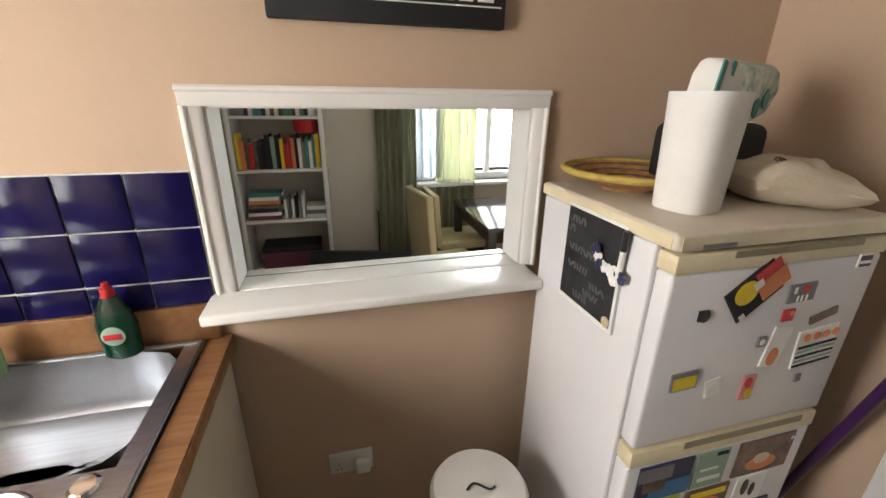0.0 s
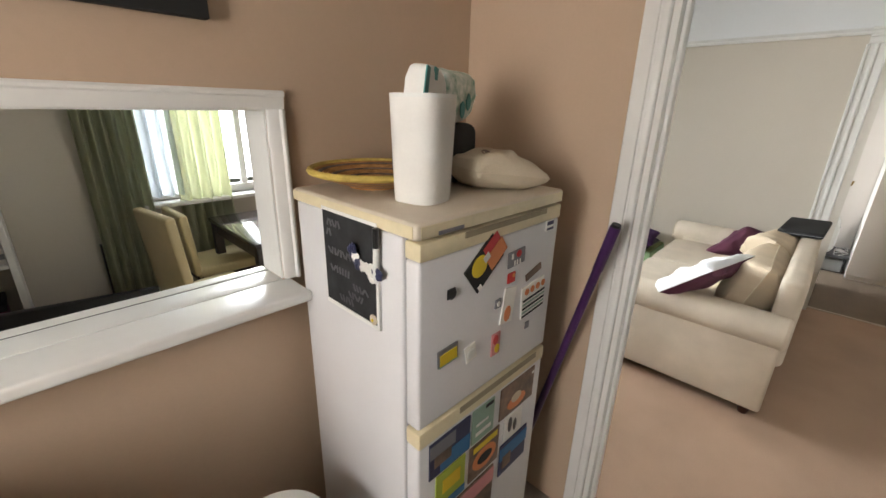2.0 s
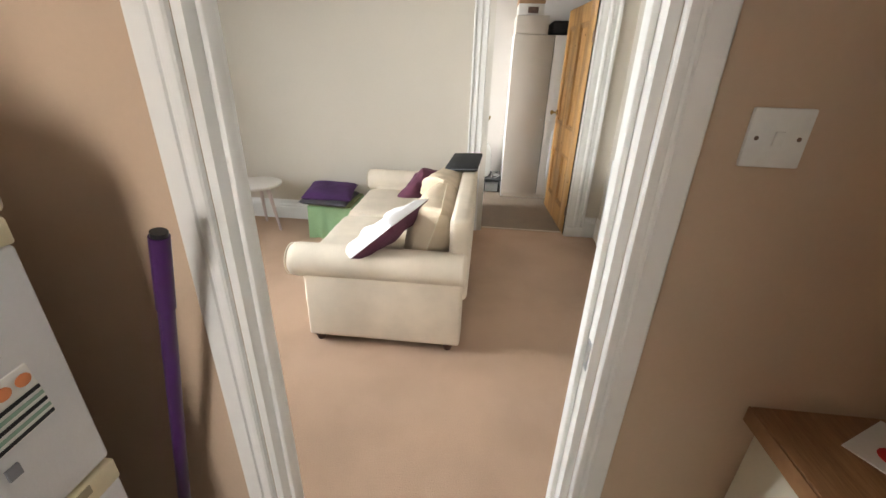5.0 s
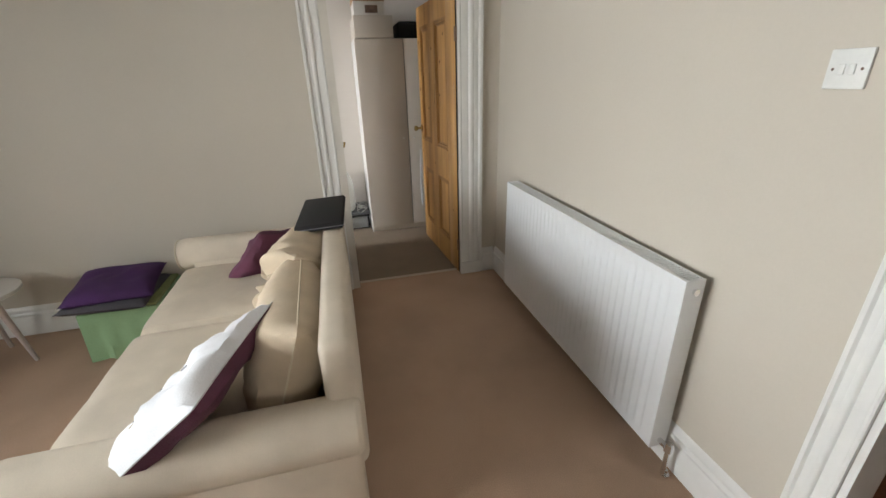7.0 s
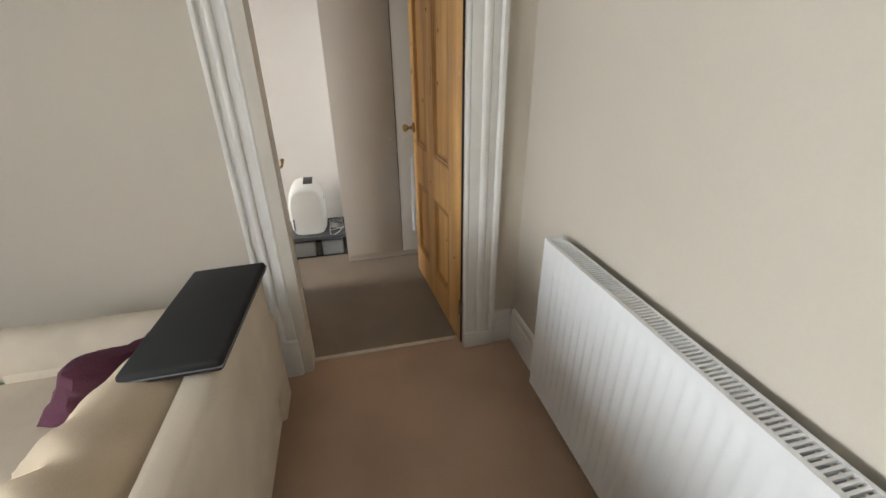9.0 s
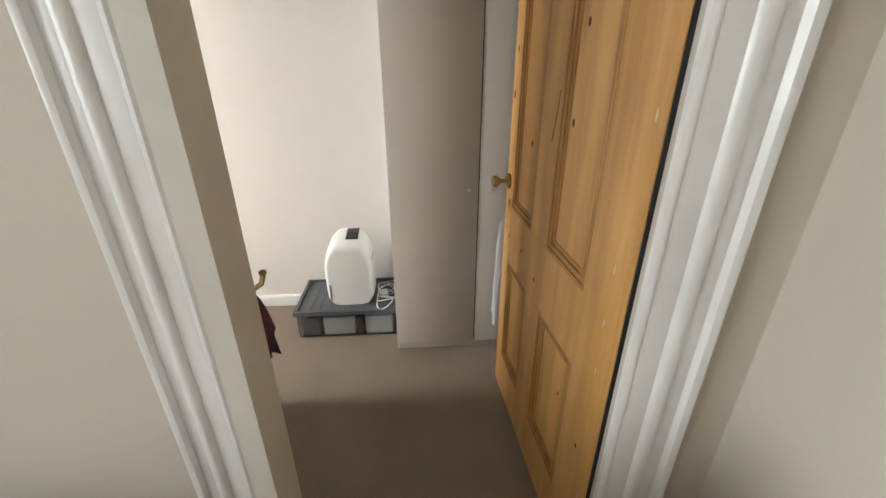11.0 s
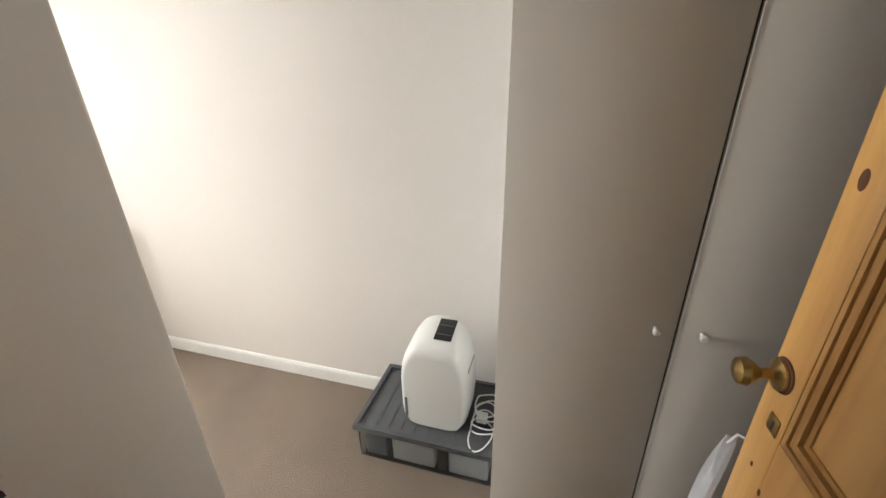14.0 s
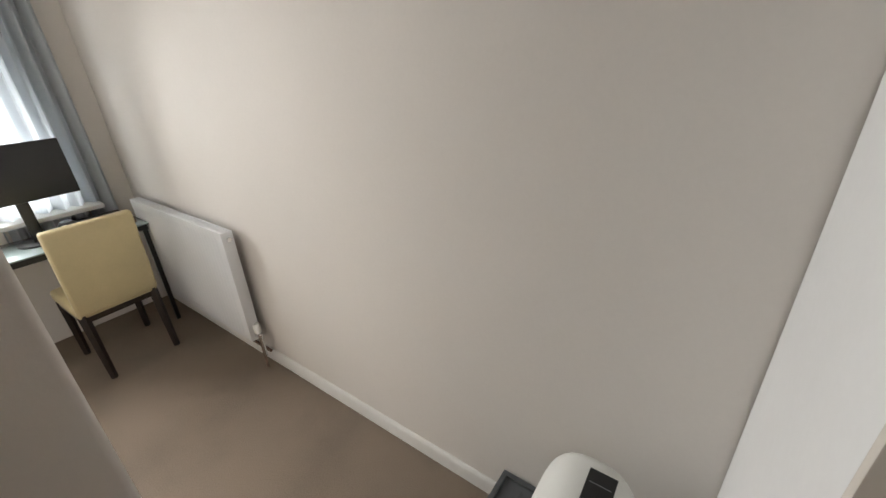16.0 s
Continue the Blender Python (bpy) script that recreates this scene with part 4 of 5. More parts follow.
# ---- lounge things ----
def radiator(name, L, hgt, depth, pitch, m, valve_at, label):
    """A panel radiator, its back at y = 0, running along +x, facing +y."""
    r = thing(name, (0, 0, 0), label, "radiator", m=m)
    b = bmesh.new()
    n = int(L / pitch)
    prof = [(0.0, 0.0), (0.05, 0.0)]
    x = 0.05
    step = (L - 0.1) / n
    for k in range(n):
        x0 = 0.05 + step * k
        prof += [(x0 + step * 0.15, 0.0), (x0 + step * 0.32, -0.007), (x0 + step * 0.68, -0.007), (x0 + step * 0.85, 0.0)]
    prof += [(L, 0.0)]
    z = [0.0, 0.035, 0.055, hgt - 0.055, hgt - 0.035, hgt]
    rows = [[b.verts.new((px, depth + (py if 1 < i < 4 else 0.0), zz)) for px, py in prof] for i, zz in enumerate(z)]
    for p, q in zip(rows, rows[1:]):
        for k in range(len(prof) - 1):
            b.faces.new((p[k], p[k + 1], q[k + 1], q[k]))
    bmesh.ops.recalc_face_normals(b, faces=b.faces)
    bmesh.ops.solidify(b, geom=list(b.faces), thickness=0.004)
    part("front_panel", b, RAD, r)
    part("back_panel", box(0.01, L - 0.01, 0.012, 0.02, 0.02, hgt - 0.02), RAD, r)
    part("side_cover", box(-0.003, 0.002, 0.006, depth + 0.002, 0.0, hgt + 0.002, 0.001), RAD, r)
    part("side_cover", box(L - 0.002, L + 0.003, 0.006, depth + 0.002, 0.0, hgt + 0.002, 0.001), RAD, r)
    g = part("top_grille", boxes((0, L, 0.006, 0.016, hgt - 0.008, hgt), (0, L, depth - 0.014, depth - 0.004, hgt - 0.008, hgt), (0, L, 0.018, depth - 0.016, hgt - 0.05, hgt - 0.045)), RAD, r)
    me = mesh_of("slat", box(-0.0032, 0.0032, 0.016, depth - 0.014, hgt - 0.009, hgt - 0.001), RAD, False)
    for k in range(int(L / 0.0135)):
        s = new("slat", me)
        s.parent = g
        s.location = (0.012 + 0.0135 * k, 0, 0)
    # Dark grey filler that paints the shade between the panels.
    part("fins_shadow", box(0.01, L - 0.01, 0.03, depth - 0.02, 0.05, hgt - 0.06), mat("radiator_inside_shade", (0.25, 0.25, 0.25), 0.7), r)
    v = valve_at
    vx = v if v > 0 else 0
    pv = part("valve", join(rod((vx, depth * 0.5, 0.03), (vx + (0.05 if v > 0 else -0.05), depth * 0.5, 0.03), 0.011), lathe([(0.009, -0.12), (0.009, 0.0), (0.016, 0.0), (0.016, 0.03), (0.012, 0.04)], n=14, at=(vx + (0.05 if v > 0 else -0.05), depth * 0.5, 0.02))), CHROME, r, "chrome valve on a copper pipe")
    part("bleed_cap", rod((L * (v > 0), depth * 0.5, hgt - 0.04), (L * (v > 0) + (0.012 if v > 0 else -0.012), depth * 0.5, hgt - 0.04), 0.012), CHROME, r)
    for q in (0.25, 0.75):
        part("bracket", box(L * q - 0.015, L * q + 0.015, -0.0325, 0.012, 0.05, hgt - 0.1), RAD, r)
    return r


radiator("radiator", 1.475, 0.735, 0.084, 0.045, pose(3.485, -0.747, 0.117), 0, "white double panel radiator with ribbed front")
pipe = thing("radiator_pipe", (3.46, -0.72, 0), "short metal pipe rising from the skirting", "pipe")
part("pipe", rod((3.435, -0.72, 0.0), (3.435, -0.72, 0.03), 0.008), CHROME, pipe)
part("collar", cyl(3.435, -0.72, 0.0, 0.008, 0.016), CHROME, pipe)


def sofa():
    s = thing("sofa", (4.35, 0.88, 0), "cream chenille two-seat sofa with rolled arms", "sofa")
    part("base", box(3.50, 5.27, 0.45, 1.30, 0.05, 0.32, 0.025, 3), SOFA, s)
    part("backrest", box(3.55, 5.10, 0.405, 0.515, 0.30, 0.80, 0.035, 4), SOFA, s)
    for k, (a, b) in enumerate(((3.47, 3.64), (5.06, 5.22))):
        arm = box(a, b + 0.02, 0.43, 1.31, 0.05, 0.52, 0.02, 3)
        part("arm", arm, SOFA, s)
        x = a + 0.085 - (0.012 if k == 0 else -0.012)
        ln = 0.985 - 0.05 * k
        roll = moved(lathe([(0.055, 0), (0.08, 0.006), (0.092, 0.02), (0.096, 0.05), (0.094, ln - 0.044), (0.092, ln - 0.02), (0.08, ln - 0.006), (0.055, ln)], n=30), pose(x, 1.395, 0.508 + 0.03 * k, 90, 0, 0))
        p = part("arm_roll", roll, SOFA, s)
        part("piping", moved(torus(0.087, 0.004), pose(x, 1.393, 0.508 + 0.03 * k, 90, 0, 0)), PIPING, p)
    for x0, x1, sd in ((3.655, 4.365, 1), (4.372, 5.085, 4)):
        c = moved(pillow(x1 - x0 + 0.02, 0.86, 0.19, 22, 12, 0.0, 0.006, sd, 0.35), pose((x0 + x1) / 2, 0.955, 0.40))
        part("seat_cushion", c, SOFA, s)
    part("front_border", box(3.66, 5.08, 1.27, 1.325, 0.06, 0.31, 0.02, 3), SOFA, s)
    part("dust_cover", box(3.52, 5.22, 0.46, 1.28, 0.035, 0.0495), BLACKM, s)
    for x in (3.52, 5.2):
        for y in (0.50, 1.26):
            part("foot", lathe([(0.022, 0), (0.036, 0.049)], n=14, at=(x, y, 0)), UNDER_SOFA, s, "dark turned wooden foot")


sofa()


def cushion(name, label, w, d, h, m, material, wrinkle=0.012, seed=0, power=4, floor=0.45, piping=None):
    c = thing(name, (0, 0, 0), label, "cushion", "sofa cushions", m=m)
    part("cover", pillow(w, d, h, 24, power, 0.05, wrinkle, seed, floor), material, c)
    if piping:
        pts = []
        for k in range(81):
            a = 2 * math.pi * k / 80
            cx, sx = math.cos(a), math.sin(a)
            r = 1 / (abs(cx) ** 10 + abs(sx) ** 10) ** 0.1
            u, v = cx * r, sx * r
            pts.append((u * w / 2 * (1 - 0.05 * (1 - v * v) * abs(u)), v * d / 2 * (1 - 0.05 * (1 - u * u) * abs(v)), 0))
        part("piping", tube(pts, 0.004), piping, c)
    return c


# big back cushions leaning on the backrest: local z is the cushion's face
cushion("back_cushion", "large slumped beige back cushion with seams", 0.66, 0.45, 0.27, pose(3.96, 0.65, 0.59, -72, 0, 2), SOFA_C, 0.022, 3, 4, 0.5, PIPING)


def bunched_cushion():
    """A soft cushion gathered towards one corner, with folds running out of the gather."""
    c = thing("back_cushion", (0, 0, 0), "crumpled beige back cushion bunched at the top", "cushion", "sofa cushions", m=pose(4.46, 0.65, 0.615, -72, 0, -6))
    b = pillow(0.50, 0.44, 0.27, 40, 4, 0.08, 0.02, 11, 0.5)
    for v in b.verts:
        dx, dy = v.co.x + 0.16, v.co.y + 0.02
        r, a = math.hypot(dx, dy), math.atan2(dy, dx)
        fade = math.exp(-((r - 0.11) / 0.11) ** 2)
        v.co.z += (0.034 * math.sin(8 * a + 14 * r) * fade - 0.05 * math.exp(-(r / 0.05) ** 2)) * (1 if v.co.z > 0 else -0.3)
    part("cover", b, SOFA_C, c)


bunched_cushion()
cushion("throw_cushion", "plum velvet cushion against the sofa arm", 0.46, 0.42, 0.12, pose(4.90, 0.80, 0.57, -48, 14, -44), PLUM, 0.04, 21)


def two_tone_cushion():
    m = pose(3.675, 0.92, 0.62, 0, 0, -14) @ pose(0, 0, 0, -42, 0, 0)
    c = thing("throw_cushion", (0, 0, 0), "white printed cushion with a plum back", "cushion", "sofa cushions", m=m)
    full = pillow(0.50, 0.54, 0.13, 26, 4, 0.10, 0.03, 31)
    low = full.copy()
    bmesh.ops.bisect_plane(full, geom=full.verts[:] + full.edges[:] + full.faces[:], plane_co=(0, 0, -0.004), plane_no=(0, 0, 1), clear_inner=True)
    bmesh.ops.bisect_plane(low, geom=low.verts[:] + low.edges[:] + low.faces[:], plane_co=(0, 0, -0.004), plane_no=(0, 0, 1), clear_outer=True)
    part("front", full, WHITECLOTH, c, "white printed cotton front")
    part("back", low, PLUM, c, "plum velvet back")
    for k in range(14):
        u, v = random.uniform(-0.17, 0.17), random.uniform(-0.2, 0.16)
        e = ((1 - abs(u / 0.23) ** 4) * (1 - abs(v / 0.26) ** 4)) ** 0.45
        part("print", moved(box(-0.012, 0.012, -0.004, 0.004, -0.0015, 0.0015, 0.001), pose(u, v, 0.065 * e + 0.002, 0, 0, random.uniform(0, 180))), (GREYP, CANVAS, GREYP)[k % 3], c)


two_tone_cushion()

case = thing("laptop_case", (4.72, 0.51, 0.80), "flat black zipped case lying on the sofa back", "case")
part("shell", moved(box(-0.265, 0.265, -0.12, 0.12, 0, 0.036, 0.012, 3), pose(4.80, 0.508, 0.803, -3, 0, -3)), BLACKM, case)
part("zip", moved(box(-0.2665, 0.2665, -0.1215, 0.1215, 0.014, 0.018, 0.001), pose(4.80, 0.508, 0.803, -3, 0, -3)), GREYP, case)


def ottoman():
    o = thing("ottoman", (5.17, 1.72, 0), "square footstool draped in pale green cloth", "footstool")
    b = box(4.965, 5.385, 1.52, 1.93, 0.0, 0.31, 0.0)
    bmesh.ops.subdivide_edges(b, edges=list(b.edges), cuts=12, use_grid_fill=True)
    for v in b.verts:
        f = 1 - v.co.z / 0.31
        k = 0.012 * f * math.sin((v.co.x + v.co.y) * 55)
        v.co.x += k * (1 if v.co.x > 5.17 else -1)
        v.co.y += k * (1 if v.co.y > 1.72 else -1)
    part("drape", b, GREENCLOTH, o)
    part("seat_pad", box(4.97, 5.38, 1.525, 1.925, 0.3105, 0.33, 0.009, 3), mat("olive_cover", (0.22, 0.26, 0.11), 0.95, 0.15, 6, 0.4, 180), o)
    for k, (z, h, mt, lb, dx) in enumerate(((0.362, 0.07, GREYCLOTH, "dark grey flat cushion on the footstool", -0.03), (0.412, 0.10, PURPLE, "purple cushion stacked on the footstool", 0.0))):
        cushion("floor_cushion", lb, 0.44, 0.44, h, pose(5.13 + dx, 1.76, z, 2, -3 * k, 8 * k), mt, 0.01, 40 + k)


ottoman()


def side_stool():
    s = thing("side_table", (5.12, 2.47, 0), "small round pale side table on splayed legs", "side table")
    part("top", lathe([(0.21, 0.43), (0.22, 0.437), (0.22, 0.455), (0.21, 0.46), (0.01, 0.46)], at=(5.12, 2.47, 0), n=36), mat("pale_table", (0.62, 0.58, 0.54), 0.4, 0.06, 5), s)
    for k in range(3):
        a = radians(20 + 120 * k)
        part("leg", rod((5.12 + 0.11 * math.cos(a), 2.47 + 0.11 * math.sin(a), 0.43), (5.12 + 0.19 * math.cos(a), 2.47 + 0.19 * math.sin(a), 0), 0.02, 12, 0.011), mat("pinkish_leg", (0.55, 0.45, 0.42), 0.5), s)


side_stool()


def bookcase():
    b = thing("bookcase", (0.55, 3.75, 0), "tall white open bookcase full of books", "bookcase")
    for x in (0.235, 0.85):
        part("side", box(x, x + 0.03, 3.6, 3.93, 0, 2.0, 0.003), GLOSS, b)
    part("back", box(0.266, 0.849, 3.92, 3.93, 0, 2.0), SAGE, b)
    levels = (0.06, 0.245, 0.685, 1.065, 1.435, 1.8)
    for z in levels:
        part("shelf", box(0.266, 0.849, 3.605, 3.919, z - 0.022, z, 0.002), GLOSS, b)

    def book(x, z, w, h, mt, lying=False, d=0.17):
        t = thing("book", (x, 3.63, z), "upright hardback book on the shelf" if not lying else "book lying flat on the shelf", "book", "books on the shelves")
        y0 = 3.625 + random.uniform(0, 0.02)
        if lying:
            part("cover", box(x, x + h, y0, y0 + d, z + 0.0005, z + w, 0.002), mt, t)
            part("page_block", box(x + 0.004, x + h + 0.0015, y0 + 0.004, y0 + d + 0.002, z + 0.003, z + w - 0.003), PAPER, t)
        else:
            part("cover", box(x, x + w, y0, y0 + d, z + 0.0005, z + h, 0.002), mt, t)
            part("page_block", box(x + 0.003, x + w - 0.003, y0 + 0.004, y0 + d + 0.002, z + 0.004, z + h + 0.001), PAPER, t)
    order = [YELLOW, ORANGE, BROWN, RED, BROWN, BLACKM, BLACKM, BLACKM, GREENP, BLACKM, YELLOW, RED, RED, ORANGE, BLACKM, PAPER, GREYP, TEAL, PAPER, TEAL]
    x, i = 0.275, 0
    while x < 0.82:
        w = random.uniform(0.018, 0.034)
        book(x, 1.065, w, random.uniform(0.17, 0.25), order[i % len(order)])
        x += w + 0.001
        i += 1
    for k, (h, mt) in enumerate(((0.24, MAROON), (0.23, PAPER), (0.21, NAVY), (0.24, BROWN), (0.22, ORANGE), (0.21, PAPER), (0.23, TEAL))):
        book(0.285 + 0.004 * k, 0.685 + 0.029 * k, 0.028, h, mt, True)
    for k, (w, mt) in enumerate(((0.02, PAPER), (0.015, GREYP), (0.022, PAPER), (0.018, BLACKM), (0.025, GREYP), (0.02, PAPER))):
        book(0.545 + 0.026 * k, 0.685, w, 0.15 + 0.03 * (k % 2), mt)
    for k, mt in enumerate((PAPER, GREYP, PAPER)):
        book(0.705, 0.685 + 0.031 * k, 0.03, 0.14, mt, True)
    x = 0.28
    while x < 0.82:
        book(x, 1.435, 0.026, random.uniform(0.09, 0.15), random.choice((GREYP, PAPER, NAVY, BROWN, GREYP, TEAL)))
        x += 0.028
    bx = thing("storage_box", (0.56, 3.72, 0.245), "dark maroon lidded box on the bottom shelf", "box")
    part("box", box(0.35, 0.78, 3.62, 3.86, 0.2455, 0.42, 0.004), MAROON, bx)
    part("lid", box(0.345, 0.785, 3.615, 3.865, 0.4205, 0.46, 0.004), BLACKM, bx)
    pot = thing("red_pot", (0.78, 3.72, 1.3), "red round pot resting on the books", "pot")
    part("pot", lathe([(0.08, 0), (0.086, 0.008), (0.088, 0.085), (0.08, 0.09)], at=(0.755, 3.72, 1.318)), RED, pot)


bookcase()


def curtain(name, x0, x1, y, z0, z1, material, label, folds=5):
    b = bmesh.new()
    n = 70
    rows = []
    for z in [z0 + (z1 - z0) * k / 8 for k in range(9)]:
        spread = 1 + 0.06 * (1 - (z - z0) / (z1 - z0))
        rows.append([b.verts.new(((x0 + x1) / 2 + (k / n - 0.5) * (x1 - x0) * spread, y + 0.035 * math.sin(2 * math.pi * folds * k / n + 0.4 * z) + 0.012 * math.sin(17 * k / n + z), z)) for k in range(n + 1)])
    for p, q in zip(rows, rows[1:]):
        for k in range(n):
            b.faces.new((p[k], p[k + 1], q[k + 1], q[k]))
    bmesh.ops.solidify(b, geom=list(b.faces), thickness=0.003)
    c = thing(name, ((x0 + x1) / 2, y, z0), label, "curtain", "curtains")
    part("fabric", b, material, c)
    part("heading", box(x0, x1, y - 0.02, y + 0.02, z1 + 0.001, z1 + 0.03, 0.005), material, c)
    return c


curtain("curtain", 1.29, 1.61, 3.86, 0.02, 2.36, CURTAIN, "long green curtain hanging in folds", 6)
curtain("curtain", 1.80, 2.15, 3.90, 0.02, 2.36, CURTAIN, "long green curtain gathered at the window", 5)
curtain("curtain", 1.62, 1.84, 3.94, 0.9, 2.3, NET, "thin white inner curtain", 3)
curtain("curtain", 4.3, 4.7, 3.88, 0.02, 2.36, CURTAIN, "long green curtain hanging in folds", 6)
rail = thing("curtain_pole", (3.0, 3.88, 2.38), "white curtain pole above the lounge window", "curtain pole")
part("pole", rod((1.2, 3.88, 2.405), (4.85, 3.88, 2.405), 0.014), GLOSS, rail)
for xx in (1.25, 3.0, 4.8):
    part("bracket", box(xx - 0.01, xx + 0.01, 3.88, 3.969, 2.397, 2.413), GLOSS, rail)
curtain("curtain", 6.52, 7.06, 3.66, 0.72, 2.3, NET, "white curtain beside the study window", 7)
rail2 = thing("curtain_pole", (6.4, 3.66, 2.32), "white curtain pole above the study window", "curtain pole")
part("pole", rod((5.75, 3.66, 2.34), (7.12, 3.66, 2.34), 0.012), GLOSS, rail2)
for xx in (5.8, 7.08):
    part("bracket", box(xx - 0.01, xx + 0.01, 3.66, 3.699, 2.333, 2.347), GLOSS, rail2)


def dining_table():
    t = thing("dining_table", (2.4, 3.3, 0), "dark polished dining table by the window", "table")
    part("tabletop", box(1.90, 3.0, 2.87, 3.72, 0.72, 0.75, 0.005), TABLETOP, t)
    part("apron", boxes((1.93, 2.97, 2.90, 2.92, 0.63, 0.719), (1.93, 2.97, 3.67, 3.69, 0.63, 0.719), (1.93, 1.95, 2.92, 3.67, 0.63, 0.719), (2.95, 2.97, 2.92, 3.67, 0.63, 0.719)), WENGE, t)
    for x in (1.91, 2.93):
        for y in (2.88, 3.65):
            part("leg", box(x, x + 0.06, y, y + 0.06, 0, 0.719, 0.004), WENGE, t)


dining_table()


def dining_chair(m, label, hgt=0.95):
    """A high-backed padded chair facing +y in its own axes."""
    c = thing("dining_chair", (0, 0, 0), label, "chair", "padded chairs", m=m)
    part("seat", box(-0.2, 0.2, -0.2, 0.22, 0.40, 0.475, 0.02, 3), CREAM_LEATHER, c)
    part("backrest", moved(box(-0.2, 0.2, -0.025, 0.025, 0, hgt - 0.43, 0.015, 3), pose(0, -0.195, 0.43, 5, 0, 0)), CREAM_LEATHER, c)
    for x in (-0.175, 0.175):
        part("leg", rod((x, -0.18, 0.42), (x, -0.22, 0), 0.026, 4, 0.018), WENGE, c)
        part("leg", rod((x, 0.19, 0.40), (x, 0.195, 0), 0.024, 4, 0.018), WENGE, c)
    part("seat_rail", boxes((-0.19, 0.19, -0.19, 0.21, 0.37, 0.3995)), WENGE, c)
    return c


dining_chair(pose(1.69, 3.06, 0, 0, 0, -80), "cream padded dining chair beside the table", 1.0)
dining_chair(pose(1.90, 3.62, 0, 0, 0, -88), "cream padded dining chair under the window", 0.86)
dining_chair(pose(2.62, 2.72, 0, 0, 0, 5), "cream padded dining chair tucked at the table", 0.95)

tv = thing("television", (1.15, 3.2, 0), "black flat television on a low black stand", "television")
part("screen", moved(box(-0.36, 0.36, -0.025, 0.025, 0.13, 0.54, 0.008), pose(1.07, 3.2, 0, 0, 0, -12)), BLACK, tv)
part("stand", box(0.75, 1.4, 3.08, 3.4, 0.0, 0.12, 0.005), BLACKM, tv)
stick = thing("wooden_board", (1.30, 3.93, 0), "narrow dark wooden board leaning on the wall", "board")
part("board", box(1.275, 1.30, 3.91, 3.969, 0, 0.62, 0.003), WENGE, stick)


# ---- study things ----
def pine_door():
    """Four-panel pine door standing open; built along +x from its hinge, its seen face at y = 0."""
    L, Hh, T = 0.952, 2.03, 0.035
    ang = math.degrees(math.atan2(0.062, 0.952))
    d = thing("door_study", (0, 0, 0), "open four-panel knotty pine door with brass knob", "door", kind="structure", m=pose(5.458, -0.4625, 0.008, 0, 0, ang))
    st = 0.08
    mid0, mid1 = 0.47, 0.615
    zr = ((0, 0.2), (0.715, 0.957), (1.88, Hh))
    part("stile", box(0, 0.19, -T, 0, 0, Hh, 0.002), PINE, d)
    part("stile", box(L - st, L, -T, 0, 0, Hh, 0.002), PINE, d)
    for a, b in zr:
        part("rail", box(0.1905, L - st - 0.0005, -T, -0.0005, a, b), PINE, d)
    for a, b in ((0.2005, 0.7145), (0.9575, 1.8795)):
        part("muntin", box(mid0, mid1, -T, -0.0005, a, b), PINE, d)
        for x0, x1 in ((0.191, mid0 - 0.0005), (mid1 + 0.0005, L - st - 0.001)):
            p = part("panel", box(x0, x1, -0.026, -0.014, a, b), PINE, d)
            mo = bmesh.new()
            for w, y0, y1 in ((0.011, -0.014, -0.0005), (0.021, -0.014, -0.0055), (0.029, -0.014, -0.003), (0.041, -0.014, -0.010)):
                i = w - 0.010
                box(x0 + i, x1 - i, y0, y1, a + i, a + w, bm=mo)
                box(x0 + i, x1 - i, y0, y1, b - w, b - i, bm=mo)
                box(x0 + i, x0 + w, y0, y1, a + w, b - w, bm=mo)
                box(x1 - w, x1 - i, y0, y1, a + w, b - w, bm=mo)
            part("moulding", mo, PINE_GROOVE_SHADE, p)
    k = part("knob", moved(lathe([(0.027, 0), (0.027, 0.004), (0.016, 0.008), (0.009, 0.012), (0.009, 0.03), (0.018, 0.04), (0.025, 0.052), (0.022, 0.064), (0.008, 0.07)], n=24), pose(L - 0.03, 0.0056, 1.06, -90, 0, 0)), BRASS, d, "aged brass door knob")
    part("keyhole_plate", box(L - 0.0695, L - 0.04, 0.0005, 0.003, 0.955, 0.99, 0.001), BRASS, d)
    for x, z, r in ((0.922, 1.398, 0.016), (0.72, 1.246, 0.013), (0.868, 0.837, 0.008), (0.64, 1.435, 0.008), (0.907, 1.553, 0.011), (0.385, 1.597, 0.012), (0.405, 1.358, 0.012), (0.268, 0.525, 0.009), (0.91, 0.86, 0.006), (0.90, 0.64, 0.006), (0.54, 0.80, 0.008), (0.30, 1.78, 0.012), (0.55, 1.70, 0.011), (0.09, 0.5, 0.009), (0.7, 0.84, 0.007), (0.91, 1.77, 0.009)):
        depth = 0.0004 if (x < 0.19 or x > 0.872 or 0.47 < x < 0.615 or 0.715 < z < 0.957) else -0.0136
        part("knot", moved(lathe([(r * 0.8, 0), (r * 0.5, 0.0012)], n=14), pose(x, depth, z, -90, 0, 0) @ Matrix.Diagonal((0.75, 1.25, 1, 1))), KNOT, d)
    for x, z in ((0.067, 1.086), (0.069, 0.94), (0.065, 0.797), (0.03, 1.42), (0.035, 0.36)):
        part("filler_patch", moved(lathe([(0.009, 0), (0.005, 0.0008)], n=10), pose(x, 0.0004, z, -90, 0, 0) @ Matrix.Diagonal((0.4, 1.5, 1, 1))), CANVAS, d)
    for z in (0.24, 1.75):
        part("hinge", box(-0.014, 0.0, -0.012, 0.008, z - 0.045, z + 0.045, 0.003), BROWN, d, "dark iron hinge")
